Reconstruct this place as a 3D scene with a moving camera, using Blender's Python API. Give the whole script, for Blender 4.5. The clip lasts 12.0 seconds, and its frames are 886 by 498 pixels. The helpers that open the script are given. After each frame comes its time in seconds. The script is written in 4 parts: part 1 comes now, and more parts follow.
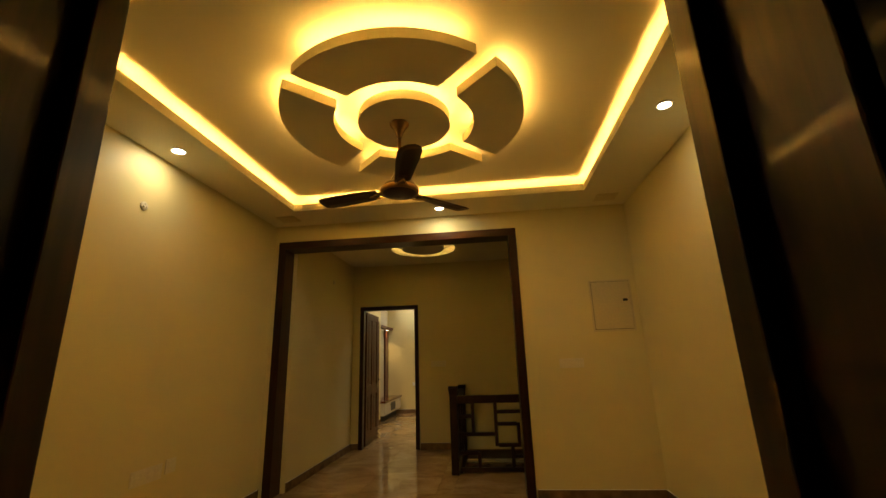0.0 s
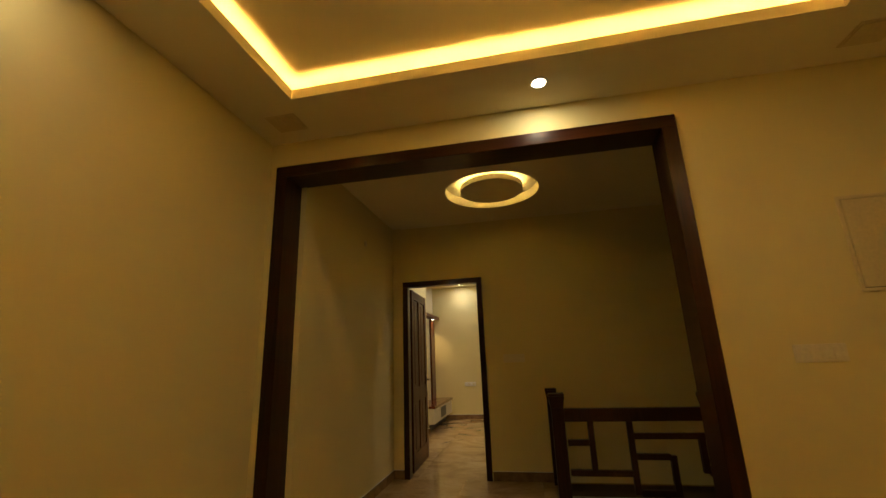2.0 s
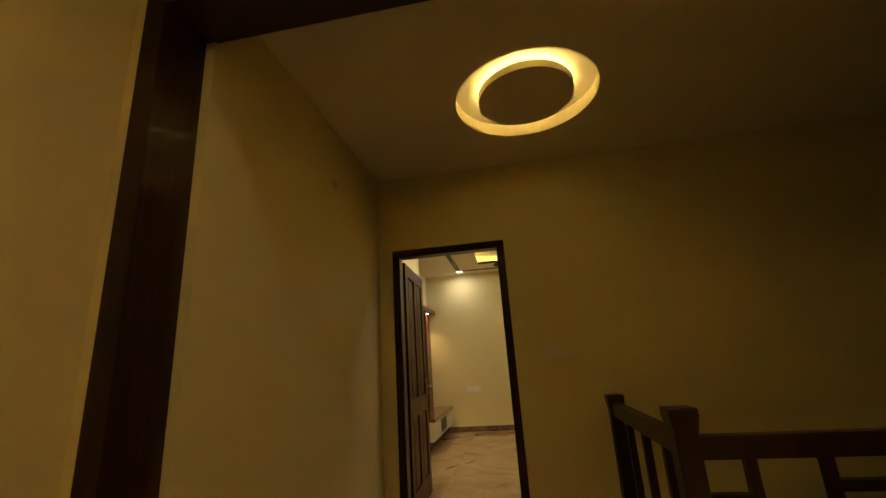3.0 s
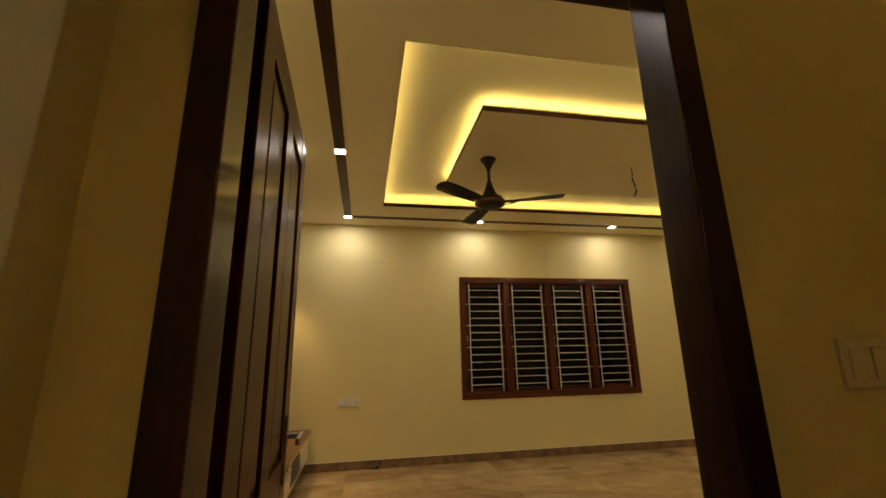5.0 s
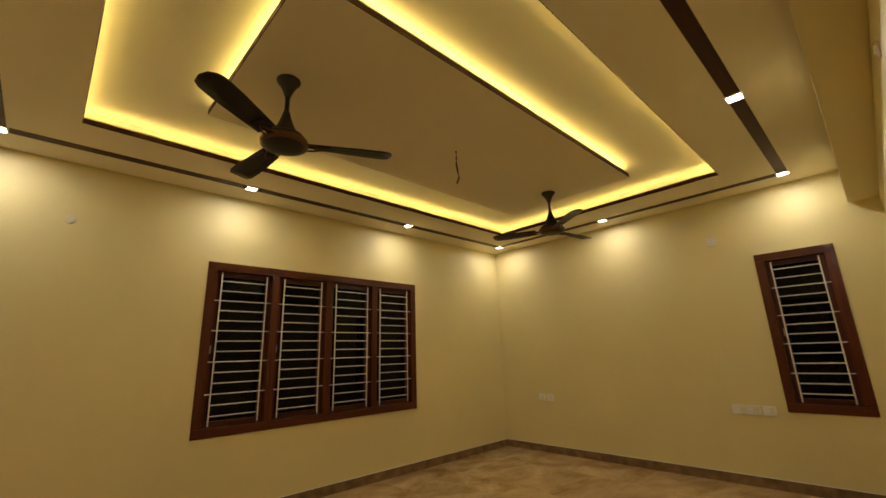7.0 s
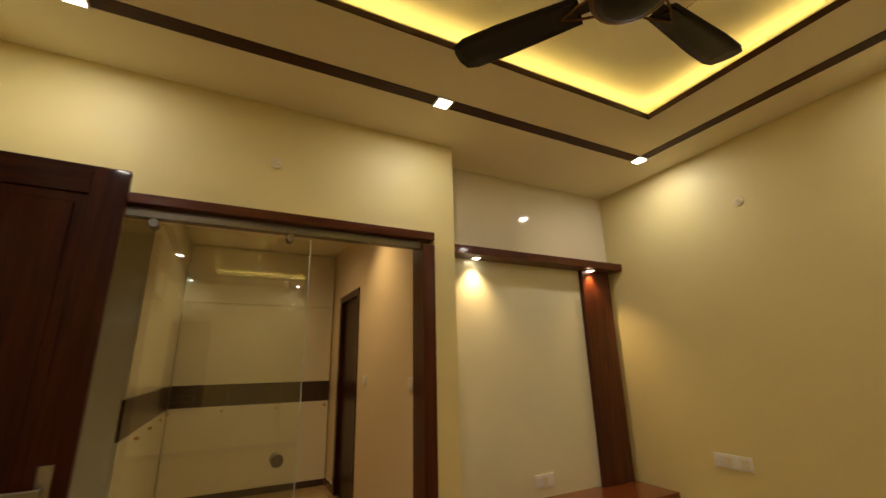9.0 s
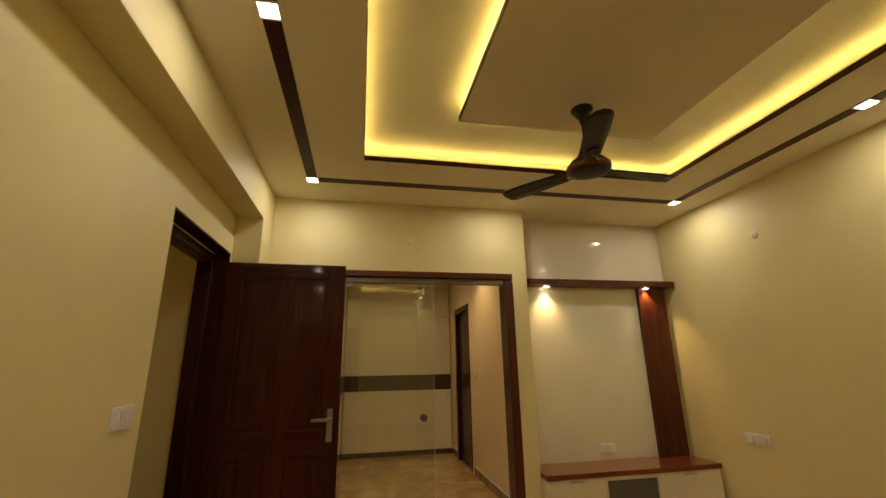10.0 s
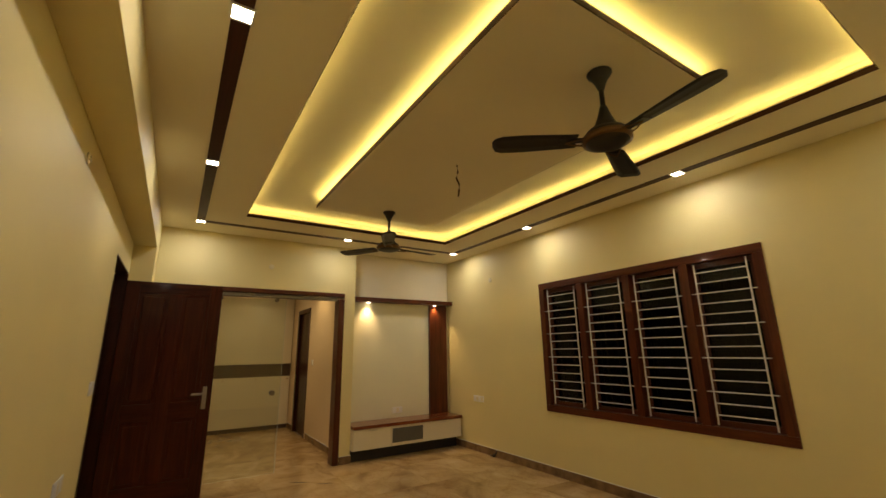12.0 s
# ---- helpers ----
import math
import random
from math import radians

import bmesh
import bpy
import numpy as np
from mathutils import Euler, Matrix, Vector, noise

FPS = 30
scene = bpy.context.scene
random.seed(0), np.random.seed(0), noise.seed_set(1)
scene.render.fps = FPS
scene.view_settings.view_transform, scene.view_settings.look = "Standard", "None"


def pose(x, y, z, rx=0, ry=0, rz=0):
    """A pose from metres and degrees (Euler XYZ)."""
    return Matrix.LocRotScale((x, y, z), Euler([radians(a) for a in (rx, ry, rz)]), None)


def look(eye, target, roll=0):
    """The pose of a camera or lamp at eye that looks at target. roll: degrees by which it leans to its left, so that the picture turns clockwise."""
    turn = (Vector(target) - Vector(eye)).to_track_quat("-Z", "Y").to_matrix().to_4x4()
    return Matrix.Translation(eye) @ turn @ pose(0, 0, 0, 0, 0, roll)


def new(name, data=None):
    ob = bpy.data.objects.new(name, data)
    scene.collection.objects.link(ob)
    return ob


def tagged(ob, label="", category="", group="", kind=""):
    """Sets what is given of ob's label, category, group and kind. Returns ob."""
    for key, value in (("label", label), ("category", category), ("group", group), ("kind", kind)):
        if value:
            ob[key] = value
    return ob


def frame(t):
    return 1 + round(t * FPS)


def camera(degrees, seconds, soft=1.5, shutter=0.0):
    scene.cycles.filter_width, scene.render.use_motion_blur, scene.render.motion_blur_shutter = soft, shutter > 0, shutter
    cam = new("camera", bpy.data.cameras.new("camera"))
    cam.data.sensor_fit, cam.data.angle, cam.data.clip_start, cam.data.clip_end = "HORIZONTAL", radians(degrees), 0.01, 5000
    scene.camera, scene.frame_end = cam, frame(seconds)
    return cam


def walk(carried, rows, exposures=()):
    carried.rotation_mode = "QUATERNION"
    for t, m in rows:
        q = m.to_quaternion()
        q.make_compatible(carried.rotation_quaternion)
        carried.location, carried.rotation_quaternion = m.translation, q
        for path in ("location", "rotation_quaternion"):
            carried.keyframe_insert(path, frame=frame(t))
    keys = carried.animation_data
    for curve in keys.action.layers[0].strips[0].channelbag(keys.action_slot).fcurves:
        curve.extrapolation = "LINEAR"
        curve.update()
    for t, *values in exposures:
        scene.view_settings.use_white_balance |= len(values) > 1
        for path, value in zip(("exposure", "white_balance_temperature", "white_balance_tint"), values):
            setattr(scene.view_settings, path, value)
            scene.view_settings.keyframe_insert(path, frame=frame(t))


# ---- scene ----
cam = camera(94.1, 12.0, soft=1.5, shutter=0.1)

PATH = [
    (0, (0.403, -0.675, 1.293), (0.198, 1.245, 1.811), -1.9),
    (0.5, (0.353, -0.462, 1.28), (0.015, 1.441, 1.793), -1.7),
    (1, (0.195, -0.1, 1.292), (-0.175, 1.798, 1.802), -1.9),
    (1.5, (0.034, 0.459, 1.285), (-0.357, 2.353, 1.793), -1.8),
    (2, (-0.251, 1.199, 1.261), (-0.625, 3.095, 1.773), -2.1),
    (2.5, (-0.493, 1.977, 1.22), (-0.844, 3.876, 1.739), -2.7),
    (2.7, (-0.581, 2.242, 1.215), (-0.912, 4.141, 1.746), -3.3),
    (4.3, (-1.239, 4.503, 1.289), (-1.286, 6.449, 1.748), -1.0),
    (4.5, (-1.268, 4.828, 1.297), (-1.214, 6.774, 1.753), -0.9),
    (5, (-1.428, 5.35, 1.274), (-1.065, 7.259, 1.748), -1.1),
    (5.5, (-1.513, 5.807, 1.279), (-0.549, 7.493, 1.758), -1.4),
    (6, (-1.305, 6.158, 1.268), (-0.01, 7.601, 1.759), -1.6),
    (6.5, (-1.278, 6.211, 1.299), (0.142, 7.532, 1.788), -1.6),
    (6.7, (-1.266, 6.268, 1.292), (0.15, 7.592, 1.783), -1.6),
    (8.3, (-0.285, 7.137, 1.288), (-0.944, 8.941, 1.844), -1.8),
    (8.5, (-0.031, 7.261, 1.288), (-1.12, 8.844, 1.841), -0.8),
    (8.7, (-0.012, 7.352, 1.31), (-1.32, 8.766, 1.849), -1.3),
    (9, (0.198, 7.469, 1.347), (-1.517, 8.346, 1.888), -1.2),
    (9.5, (0.866, 7.425, 1.346), (-1.009, 7.855, 1.894), -1.1),
    (10, (1.572, 7.182, 1.366), (-0.319, 7.559, 1.897), -1.0),
    (10.5, (2.091, 6.868, 1.382), (0.217, 7.343, 1.894), -1.3),
    (11, (2.68, 6.66, 1.375), (0.815, 7.18, 1.876), -1.3),
    (11.3, (3.035, 6.623, 1.369), (1.186, 7.207, 1.859), -1.2),
    (11.5, (3.163, 6.555, 1.384), (1.358, 7.269, 1.863), -1.4),
    (12, (3.45, 6.671, 1.389), (1.812, 7.715, 1.866), -0.9),
]
walk(cam, [(t, look(eye, target, roll)) for t, eye, target, roll in PATH])

# ---- world: a night outside ----
world = bpy.data.worlds.new("night")
scene.world = world
world.use_nodes = True
world.node_tree.nodes["Background"].inputs["Color"].default_value = (0.012, 0.014, 0.02, 1)
world.node_tree.nodes["Background"].inputs["Strength"].default_value = 0.3

# ---- light strengths ----
LED_COLOR, LED_COLOR_R, LED_COLOR_C = (1.0, 0.53, 0.11), (1.0, 0.67, 0.20), (1.0, 0.73, 0.21)
LED_A, LED_WHEEL, LED_RING, LED_C, LED_PLATE = 98.0, 64.0, 27.0, 12.5, 19.5
SPOT_COLOR, SPOT_COLOR_A = (1.0, 0.90, 0.82), (1.0, 0.86, 0.60)
SPOT_A, SPOT_C, SPOT_SHELF, SPOT_CLOSET = 2.7, 3.6, 22.0, 42.0


# ---- materials ----
def nodes_of(name):
    m = bpy.data.materials.new(name)
    m.use_nodes = True
    nt = m.node_tree
    return m, nt, nt.nodes["Principled BSDF"]


def node(nt, kind, **inputs):
    n = nt.nodes.new(kind)
    for k, v in inputs.items():
        n.inputs[k.replace("_", " ")].default_value = v
    return n


def ramp(nt, source, stops):
    r = nt.nodes.new("ShaderNodeValToRGB")
    r.color_ramp.elements[0].position, r.color_ramp.elements[0].color = stops[0][0], (*stops[0][1], 1)
    r.color_ramp.elements[1].position, r.color_ramp.elements[1].color = stops[-1][0], (*stops[-1][1], 1)
    for p, c in stops[1:-1]:
        r.color_ramp.elements.new(p).color = (*c, 1)
    nt.links.new(source, r.inputs["Fac"])
    return r


def bump(nt, bsdf, source, strength, distance):
    b = node(nt, "ShaderNodeBump", Strength=strength, Distance=distance)
    nt.links.new(source, b.inputs["Height"])
    nt.links.new(b.outputs["Normal"], bsdf.inputs["Normal"])


def coords(nt, scale=(1, 1, 1)):
    tc = nt.nodes.new("ShaderNodeTexCoord")
    mp = nt.nodes.new("ShaderNodeMapping")
    mp.inputs["Scale"].default_value = scale
    nt.links.new(tc.outputs["Object"], mp.inputs["Vector"])
    return mp.outputs["Vector"]


def paint(name, color, rough=0.55, spread=0.05, relief=0.12):
    m, nt, b = nodes_of(name)
    v = coords(nt)
    big = node(nt, "ShaderNodeTexNoise", Scale=1.3, Detail=4.0)
    fine = node(nt, "ShaderNodeTexNoise", Scale=140.0, Detail=3.0)
    nt.links.new(v, big.inputs["Vector"])
    nt.links.new(v, fine.inputs["Vector"])
    lo = tuple(c * (1 - spread) for c in color)
    r = ramp(nt, big.outputs["Fac"], [(0.3, lo), (0.7, color)])
    nt.links.new(r.outputs["Color"], b.inputs["Base Color"])
    b.inputs["Roughness"].default_value = rough
    bump(nt, b, fine.outputs["Fac"], relief, 0.002)
    return m


def wood(name, dark, light, rough=0.28, along=2, coat=0.4, spec=0.25):
    """Varnished timber; along: the axis of the grain."""
    m, nt, b = nodes_of(name)
    scale = [26.0, 26.0, 26.0]
    scale[along] = 1.6
    v = coords(nt, tuple(scale))
    n = node(nt, "ShaderNodeTexNoise", Scale=1.0, Detail=7.0, Distortion=1.4)
    nt.links.new(v, n.inputs["Vector"])
    big = node(nt, "ShaderNodeTexNoise", Scale=0.12, Detail=2.0)
    nt.links.new(v, big.inputs["Vector"])
    mix = node(nt, "ShaderNodeMath")
    mix.operation = "MULTIPLY_ADD"
    mix.inputs[1].default_value = 0.5
    nt.links.new(big.outputs["Fac"], mix.inputs[0])
    nt.links.new(n.outputs["Fac"], mix.inputs[2])
    r = ramp(nt, mix.outputs[0], [(0.5, dark), (1.0, light)])
    nt.links.new(r.outputs["Color"], b.inputs["Base Color"])
    b.inputs["Roughness"].default_value = rough
    b.inputs["Specular IOR Level"].default_value = spec
    b.inputs["Coat Weight"].default_value = coat
    b.inputs["Coat Roughness"].default_value = 0.06
    bump(nt, b, n.outputs["Fac"], 0.08, 0.001)
    return m


def plain(name, color, rough=0.4, metal=0.0, scale=60.0, spread=0.12):
    m, nt, b = nodes_of(name)
    n = node(nt, "ShaderNodeTexNoise", Scale=scale, Detail=3.0)
    nt.links.new(coords(nt), n.inputs["Vector"])
    r = ramp(nt, n.outputs["Fac"], [(0.3, tuple(c * (1 - spread) for c in color)), (0.7, color)])
    nt.links.new(r.outputs["Color"], b.inputs["Base Color"])
    rr = node(nt, "ShaderNodeMapRange")
    rr.inputs["To Min"].default_value, rr.inputs["To Max"].default_value = rough * 0.85, rough * 1.15
    nt.links.new(n.outputs["Fac"], rr.inputs["Value"])
    nt.links.new(rr.outputs["Result"], b.inputs["Roughness"])
    b.inputs["Metallic"].default_value = metal
    return m


def glow(name, color, strength):
    m, nt, b = nodes_of(name)
    b.inputs["Base Color"].default_value = (0.8, 0.8, 0.8, 1)
    b.inputs["Emission Color"].default_value = (*color, 1)
    b.inputs["Emission Strength"].default_value = strength
    return m


def marble(name):
    """Polished beige-brown marble tiles with drifting clouds and thin veins; each tile differs a little."""
    m, nt, b = nodes_of(name)
    tc = nt.nodes.new("ShaderNodeTexCoord")
    info = nt.nodes.new("ShaderNodeObjectInfo")
    shift = node(nt, "ShaderNodeVectorMath")
    shift.operation = "MULTIPLY_ADD"
    shift.inputs[1].default_value = (1.0, 1.35, 1.0)
    push = node(nt, "ShaderNodeVectorMath")
    push.operation = "SCALE"
    push.inputs["Scale"].default_value = 37.0
    cx = nt.nodes.new("ShaderNodeCombineXYZ")
    for k in "XYZ":
        nt.links.new(info.outputs["Random"], cx.inputs[k])
    nt.links.new(cx.outputs[0], push.inputs[0])
    nt.links.new(tc.outputs["Object"], shift.inputs[0])
    nt.links.new(push.outputs[0], shift.inputs[2])
    clouds = node(nt, "ShaderNodeTexNoise", Scale=1.7, Detail=6.0, Roughness=0.52, Distortion=1.1)
    nt.links.new(shift.outputs[0], clouds.inputs["Vector"])
    r = ramp(nt, clouds.outputs["Fac"], [(0.28, (0.29, 0.180, 0.075)), (0.45, (0.42, 0.280, 0.125)), (0.58, (0.51, 0.355, 0.17)), (0.75, (0.63, 0.47, 0.26))])
    veins = node(nt, "ShaderNodeTexNoise", Scale=1.8, Detail=5.0, Distortion=3.0)
    nt.links.new(shift.outputs[0], veins.inputs["Vector"])
    vr = ramp(nt, veins.outputs["Fac"], [(0.475, (1, 1, 1)), (0.5, (0.66, 0.55, 0.45)), (0.525, (1, 1, 1))])
    mul = nt.nodes.new("ShaderNodeMix")
    mul.data_type, mul.blend_type = "RGBA", "MULTIPLY"
    mul.inputs["Factor"].default_value = 0.4
    nt.links.new(r.outputs["Color"], mul.inputs[6])
    nt.links.new(vr.outputs["Color"], mul.inputs[7])
    nt.links.new(mul.outputs[2], b.inputs["Base Color"])
    b.inputs["Roughness"].default_value = 0.07
    return m


def glass(name, tint, rough=0.0):
    m, nt, b = nodes_of(name)
    b.inputs["Base Color"].default_value = (*tint, 1)
    b.inputs["Transmission Weight"].default_value = 1.0
    b.inputs["Roughness"].default_value = rough
    b.inputs["IOR"].default_value = 1.62
    return m


def tinted(name, color):
    """Dark window glass: tinted see-through with a mirror gloss."""
    m = bpy.data.materials.new(name)
    m.use_nodes = True
    nt = m.node_tree
    nt.nodes.remove(nt.nodes["Principled BSDF"])
    clear, gloss, mix = nt.nodes.new("ShaderNodeBsdfTransparent"), nt.nodes.new("ShaderNodeBsdfGlossy"), nt.nodes.new("ShaderNodeMixShader")
    clear.inputs["Color"].default_value = (*color, 1)
    gloss.inputs["Roughness"].default_value = 0.02
    fres = node(nt, "ShaderNodeFresnel", IOR=1.35)
    nt.links.new(fres.outputs[0], mix.inputs[0])
    nt.links.new(clear.outputs[0], mix.inputs[1])
    nt.links.new(gloss.outputs[0], mix.inputs[2])
    nt.links.new(mix.outputs[0], nt.nodes["Material Output"].inputs["Surface"])
    return m


WALL = paint("cream_wall_paint", (0.79, 0.69, 0.34))
WALL_CLOSET = paint("peach_wall_paint", (0.78, 0.635, 0.42))
CEILING = paint("ceiling_paint", (0.86, 0.79, 0.58), 0.7, 0.04, 0.06)
COVE = paint("cove_paint", (0.84, 0.80, 0.68), 0.6, 0.03, 0.05)
LEAF = wood("dark_mahogany_lacquered", (0.025, 0.0046, 0.0017), (0.080, 0.0155, 0.0050), 0.38, 2, 0.14, 0.12)
LEAF_H = wood("dark_mahogany_lacquered_across", (0.025, 0.0046, 0.0017), (0.080, 0.0155, 0.0050), 0.38, 0, 0.14, 0.12)
WOOD = wood("dark_mahogany", (0.016, 0.0033, 0.0014), (0.050, 0.0112, 0.004), 0.32, 2, 0.2)
WOOD_H = wood("dark_mahogany_across", (0.016, 0.0033, 0.0014), (0.050, 0.0112, 0.004), 0.32, 0, 0.2)
TEAK = wood("red_teak", (0.050, 0.0105, 0.0038), (0.125, 0.030, 0.0095), 0.3, 2, 0.2)
TEAK_H = wood("red_teak_across", (0.050, 0.0105, 0.0038), (0.125, 0.030, 0.0095), 0.3, 0, 0.2)
TEAK_Y = wood("red_teak_deep", (0.050, 0.0105, 0.0038), (0.125, 0.030, 0.0095), 0.3, 1, 0.2)
BENCH = wood("polished_red_brown_veneer", (0.10, 0.022, 0.008), (0.22, 0.06, 0.02), 0.2, 1, 0.5)
STRIP = wood("brown_laminate", (0.026, 0.0065, 0.0035), (0.058, 0.016, 0.008), 0.45, 0, 0.0)
STRIP_Y = wood("brown_laminate_deep", (0.026, 0.0065, 0.0035), (0.058, 0.016, 0.008), 0.45, 1, 0.0)
RAIL = wood("black_brown_wood", (0.018, 0.006, 0.0035), (0.045, 0.015, 0.0075), 0.38, 2, 0.15)
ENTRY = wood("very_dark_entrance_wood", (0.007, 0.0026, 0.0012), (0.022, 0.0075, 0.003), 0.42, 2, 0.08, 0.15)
MARBLE = marble("polished_beige_marble")
VEIN = plain("dark_marble_vein", (0.09, 0.05, 0.02), 0.12, 0, 40.0, 0.4)
GROUT = plain("tile_grout", (0.16, 0.11, 0.07), 0.8)
SKIRT = plain("brown_marble_skirting", (0.29, 0.18, 0.088), 0.18, 0, 9.0, 0.5)
WHITE = plain("white_plastic", (0.86, 0.85, 0.82), 0.35)
IVORY = plain("ivory_plastic", (0.83, 0.76, 0.56), 0.4)
BOX = plain("cream_enamelled_steel", (0.72, 0.62, 0.37), 0.35)
GREY = plain("grey_plastic", (0.35, 0.33, 0.29), 0.45)
BLACK = plain("black_plastic", (0.015, 0.014, 0.013), 0.4)
LACQUER = plain("white_lacquer", (0.78, 0.72, 0.55), 0.06, 0, 3.0, 0.03)
PANEL = plain("white_glossy_laminate", (0.78, 0.755, 0.555), 0.13, 0, 3.0, 0.03)
GRILLE = plain("white_enamel_steel", (0.74, 0.71, 0.64), 0.4)
SATIN = plain("satin_steel", (0.40, 0.36, 0.31), 0.36, 1.0)
STEEL = plain("brushed_steel", (0.62, 0.58, 0.52), 0.3, 1.0)
IRON = plain("dull_grey_steel", (0.22, 0.20, 0.17), 0.38, 1.0)
BRASS = plain("antique_brass", (0.42, 0.25, 0.09), 0.3, 1.0)
FAN_DARK = plain("black_bronze_enamel", (0.006, 0.005, 0.0045), 0.45)
BRONZE = plain("dull_bronze", (0.14, 0.075, 0.03), 0.35, 0.7)
FAN_BROWN = plain("brown_enamel", (0.07, 0.035, 0.015), 0.3)
NIGHT = tinted("dark_window_glass", (0.10, 0.11, 0.11))
LIT_EDGE = plain("lit_glass_edge_tint", (0.62, 0.70, 0.62), 0.15)
CLEAR = glass("clear_glass", (0.88, 0.93, 0.85))
DARK = plain("dark_board", (0.02, 0.017, 0.014), 0.6)
STRIPE = plain("dark_brown_laminate", (0.07, 0.04, 0.03), 0.3, 0, 6.0, 0.3)
VENT = plain("grey_mesh", (0.10, 0.10, 0.085), 0.6)
LED_MAT_A = glow("led_strip_warm", LED_COLOR, LED_A)
LED_MAT_W = glow("led_strip_wheel", LED_COLOR, LED_WHEEL)
LED_MAT_R = glow("led_strip_ring", LED_COLOR_R, LED_RING)
LED_MAT_C = glow("led_strip_yellow", LED_COLOR_C, LED_C)
LED_MAT_P = glow("led_strip_plate", LED_COLOR_C, LED_PLATE)
LENS = glow("downlight_lens", (1.0, 0.86, 0.62), 22.0)


# ---- builders ----
def box(bm, x0, y0, z0, x1, y1, z1, bev=0.0, m=None):
    vs = bmesh.ops.create_cube(bm, size=1.0)["verts"]
    bmesh.ops.scale(bm, vec=(x1 - x0, y1 - y0, z1 - z0), verts=vs)
    bmesh.ops.translate(bm, vec=((x0 + x1) / 2, (y0 + y1) / 2, (z0 + z1) / 2), verts=vs)
    if bev:
        es = list({e for v in vs for e in v.link_edges})
        vs = bmesh.ops.bevel(bm, geom=es, offset=bev, segments=2, profile=0.6, affect="EDGES")["verts"]
    if m:
        bmesh.ops.transform(bm, matrix=m, verts=vs)
    return vs


def boxes(*bs, bev=0.0):
    bm = bmesh.new()
    for b in bs:
        box(bm, *b, bev=bev)
    return bm


def lathe(bm, rings, n=28, m=None):
    """A turned shape from (radius, height) pairs."""
    loops = []
    for r, z in rings:
        loops.append([bm.verts.new((r * math.cos(2 * math.pi * i / n), r * math.sin(2 * math.pi * i / n), z)) for i in range(n)])
    for a, b in zip(loops, loops[1:]):
        for i in range(n):
            bm.faces.new((a[i], a[(i + 1) % n], b[(i + 1) % n], b[i]))
    bm.faces.new(list(reversed(loops[0])))
    bm.faces.new(loops[-1])
    if m:
        bmesh.ops.transform(bm, matrix=m, verts=[v for l in loops for v in l])
    return bm


def tube(bm, points, radius, n=8):
    """A round bar along points."""
    loops = []
    for i, p in enumerate(points):
        a = Vector(points[max(i - 1, 0)])
        b = Vector(points[min(i + 1, len(points) - 1)])
        q = (b - a).to_track_quat("Z", "Y")
        loops.append([bm.verts.new(Vector(p) + q @ Vector((radius * math.cos(2 * math.pi * k / n), radius * math.sin(2 * math.pi * k / n), 0))) for k in range(n)])
    for a, b in zip(loops, loops[1:]):
        for i in range(n):
            bm.faces.new((a[i], a[(i + 1) % n], b[(i + 1) % n], b[i]))
    bm.faces.new(list(reversed(loops[0])))
    bm.faces.new(loops[-1])
    return bm


def sector(bm, cx, cy, r0, r1, a0, a1, z0, z1, n=24):
    """A slab between two radii and two angles (degrees)."""
    lo_in, lo_out, hi_in, hi_out = [], [], [], []
    full = a1 - a0 >= 360
    k = n if full else n + 1
    for i in range(k):
        a = radians(a0 + (a1 - a0) * i / n)
        c, s = math.cos(a), math.sin(a)
        for r, z, l in ((r0, z0, lo_in), (r1, z0, lo_out), (r0, z1, hi_in), (r1, z1, hi_out)):
            l.append(bm.verts.new((cx + r * c, cy + r * s, z)))
    for i in range(n):
        j = (i + 1) % k
        bm.faces.new((lo_in[i], lo_in[j], lo_out[j], lo_out[i]))
        bm.faces.new((hi_in[i], hi_out[i], hi_out[j], hi_in[j]))
        bm.faces.new((lo_out[i], lo_out[j], hi_out[j], hi_out[i]))
        bm.faces.new((lo_in[j], lo_in[i], hi_in[i], hi_in[j]))
    if not full:
        bm.faces.new((lo_in[0], lo_out[0], hi_out[0], hi_in[0]))
        bm.faces.new((lo_in[-1], hi_in[-1], hi_out[-1], lo_out[-1]))
    return bm


def finish(name, bm, material, smooth=False):
    bmesh.ops.recalc_face_normals(bm, faces=bm.faces)
    me = bpy.data.meshes.new(name)
    bm.to_mesh(me)
    bm.free()
    me.materials.append(material)
    if smooth:
        me.polygons.foreach_set("use_smooth", [len(p.vertices) == 4 for p in me.polygons])
    return new(name, me)


def part(name, bm, material, parent, label="", smooth=False):
    ob = finish(name, bm, material, smooth)
    ob.parent = parent
    if label:
        tagged(ob, label)
    return ob


def thing(name, label, category, at=(0, 0, 0), turn=0, group="", kind=""):
    ob = new(name)
    ob.empty_display_size = 0.1
    ob.matrix_world = pose(*at, 0, 0, turn)
    return tagged(ob, label, category, group, kind)


def structure(name, bm, material, label, category):
    return tagged(finish(name, bm, material), label, category, kind="structure")


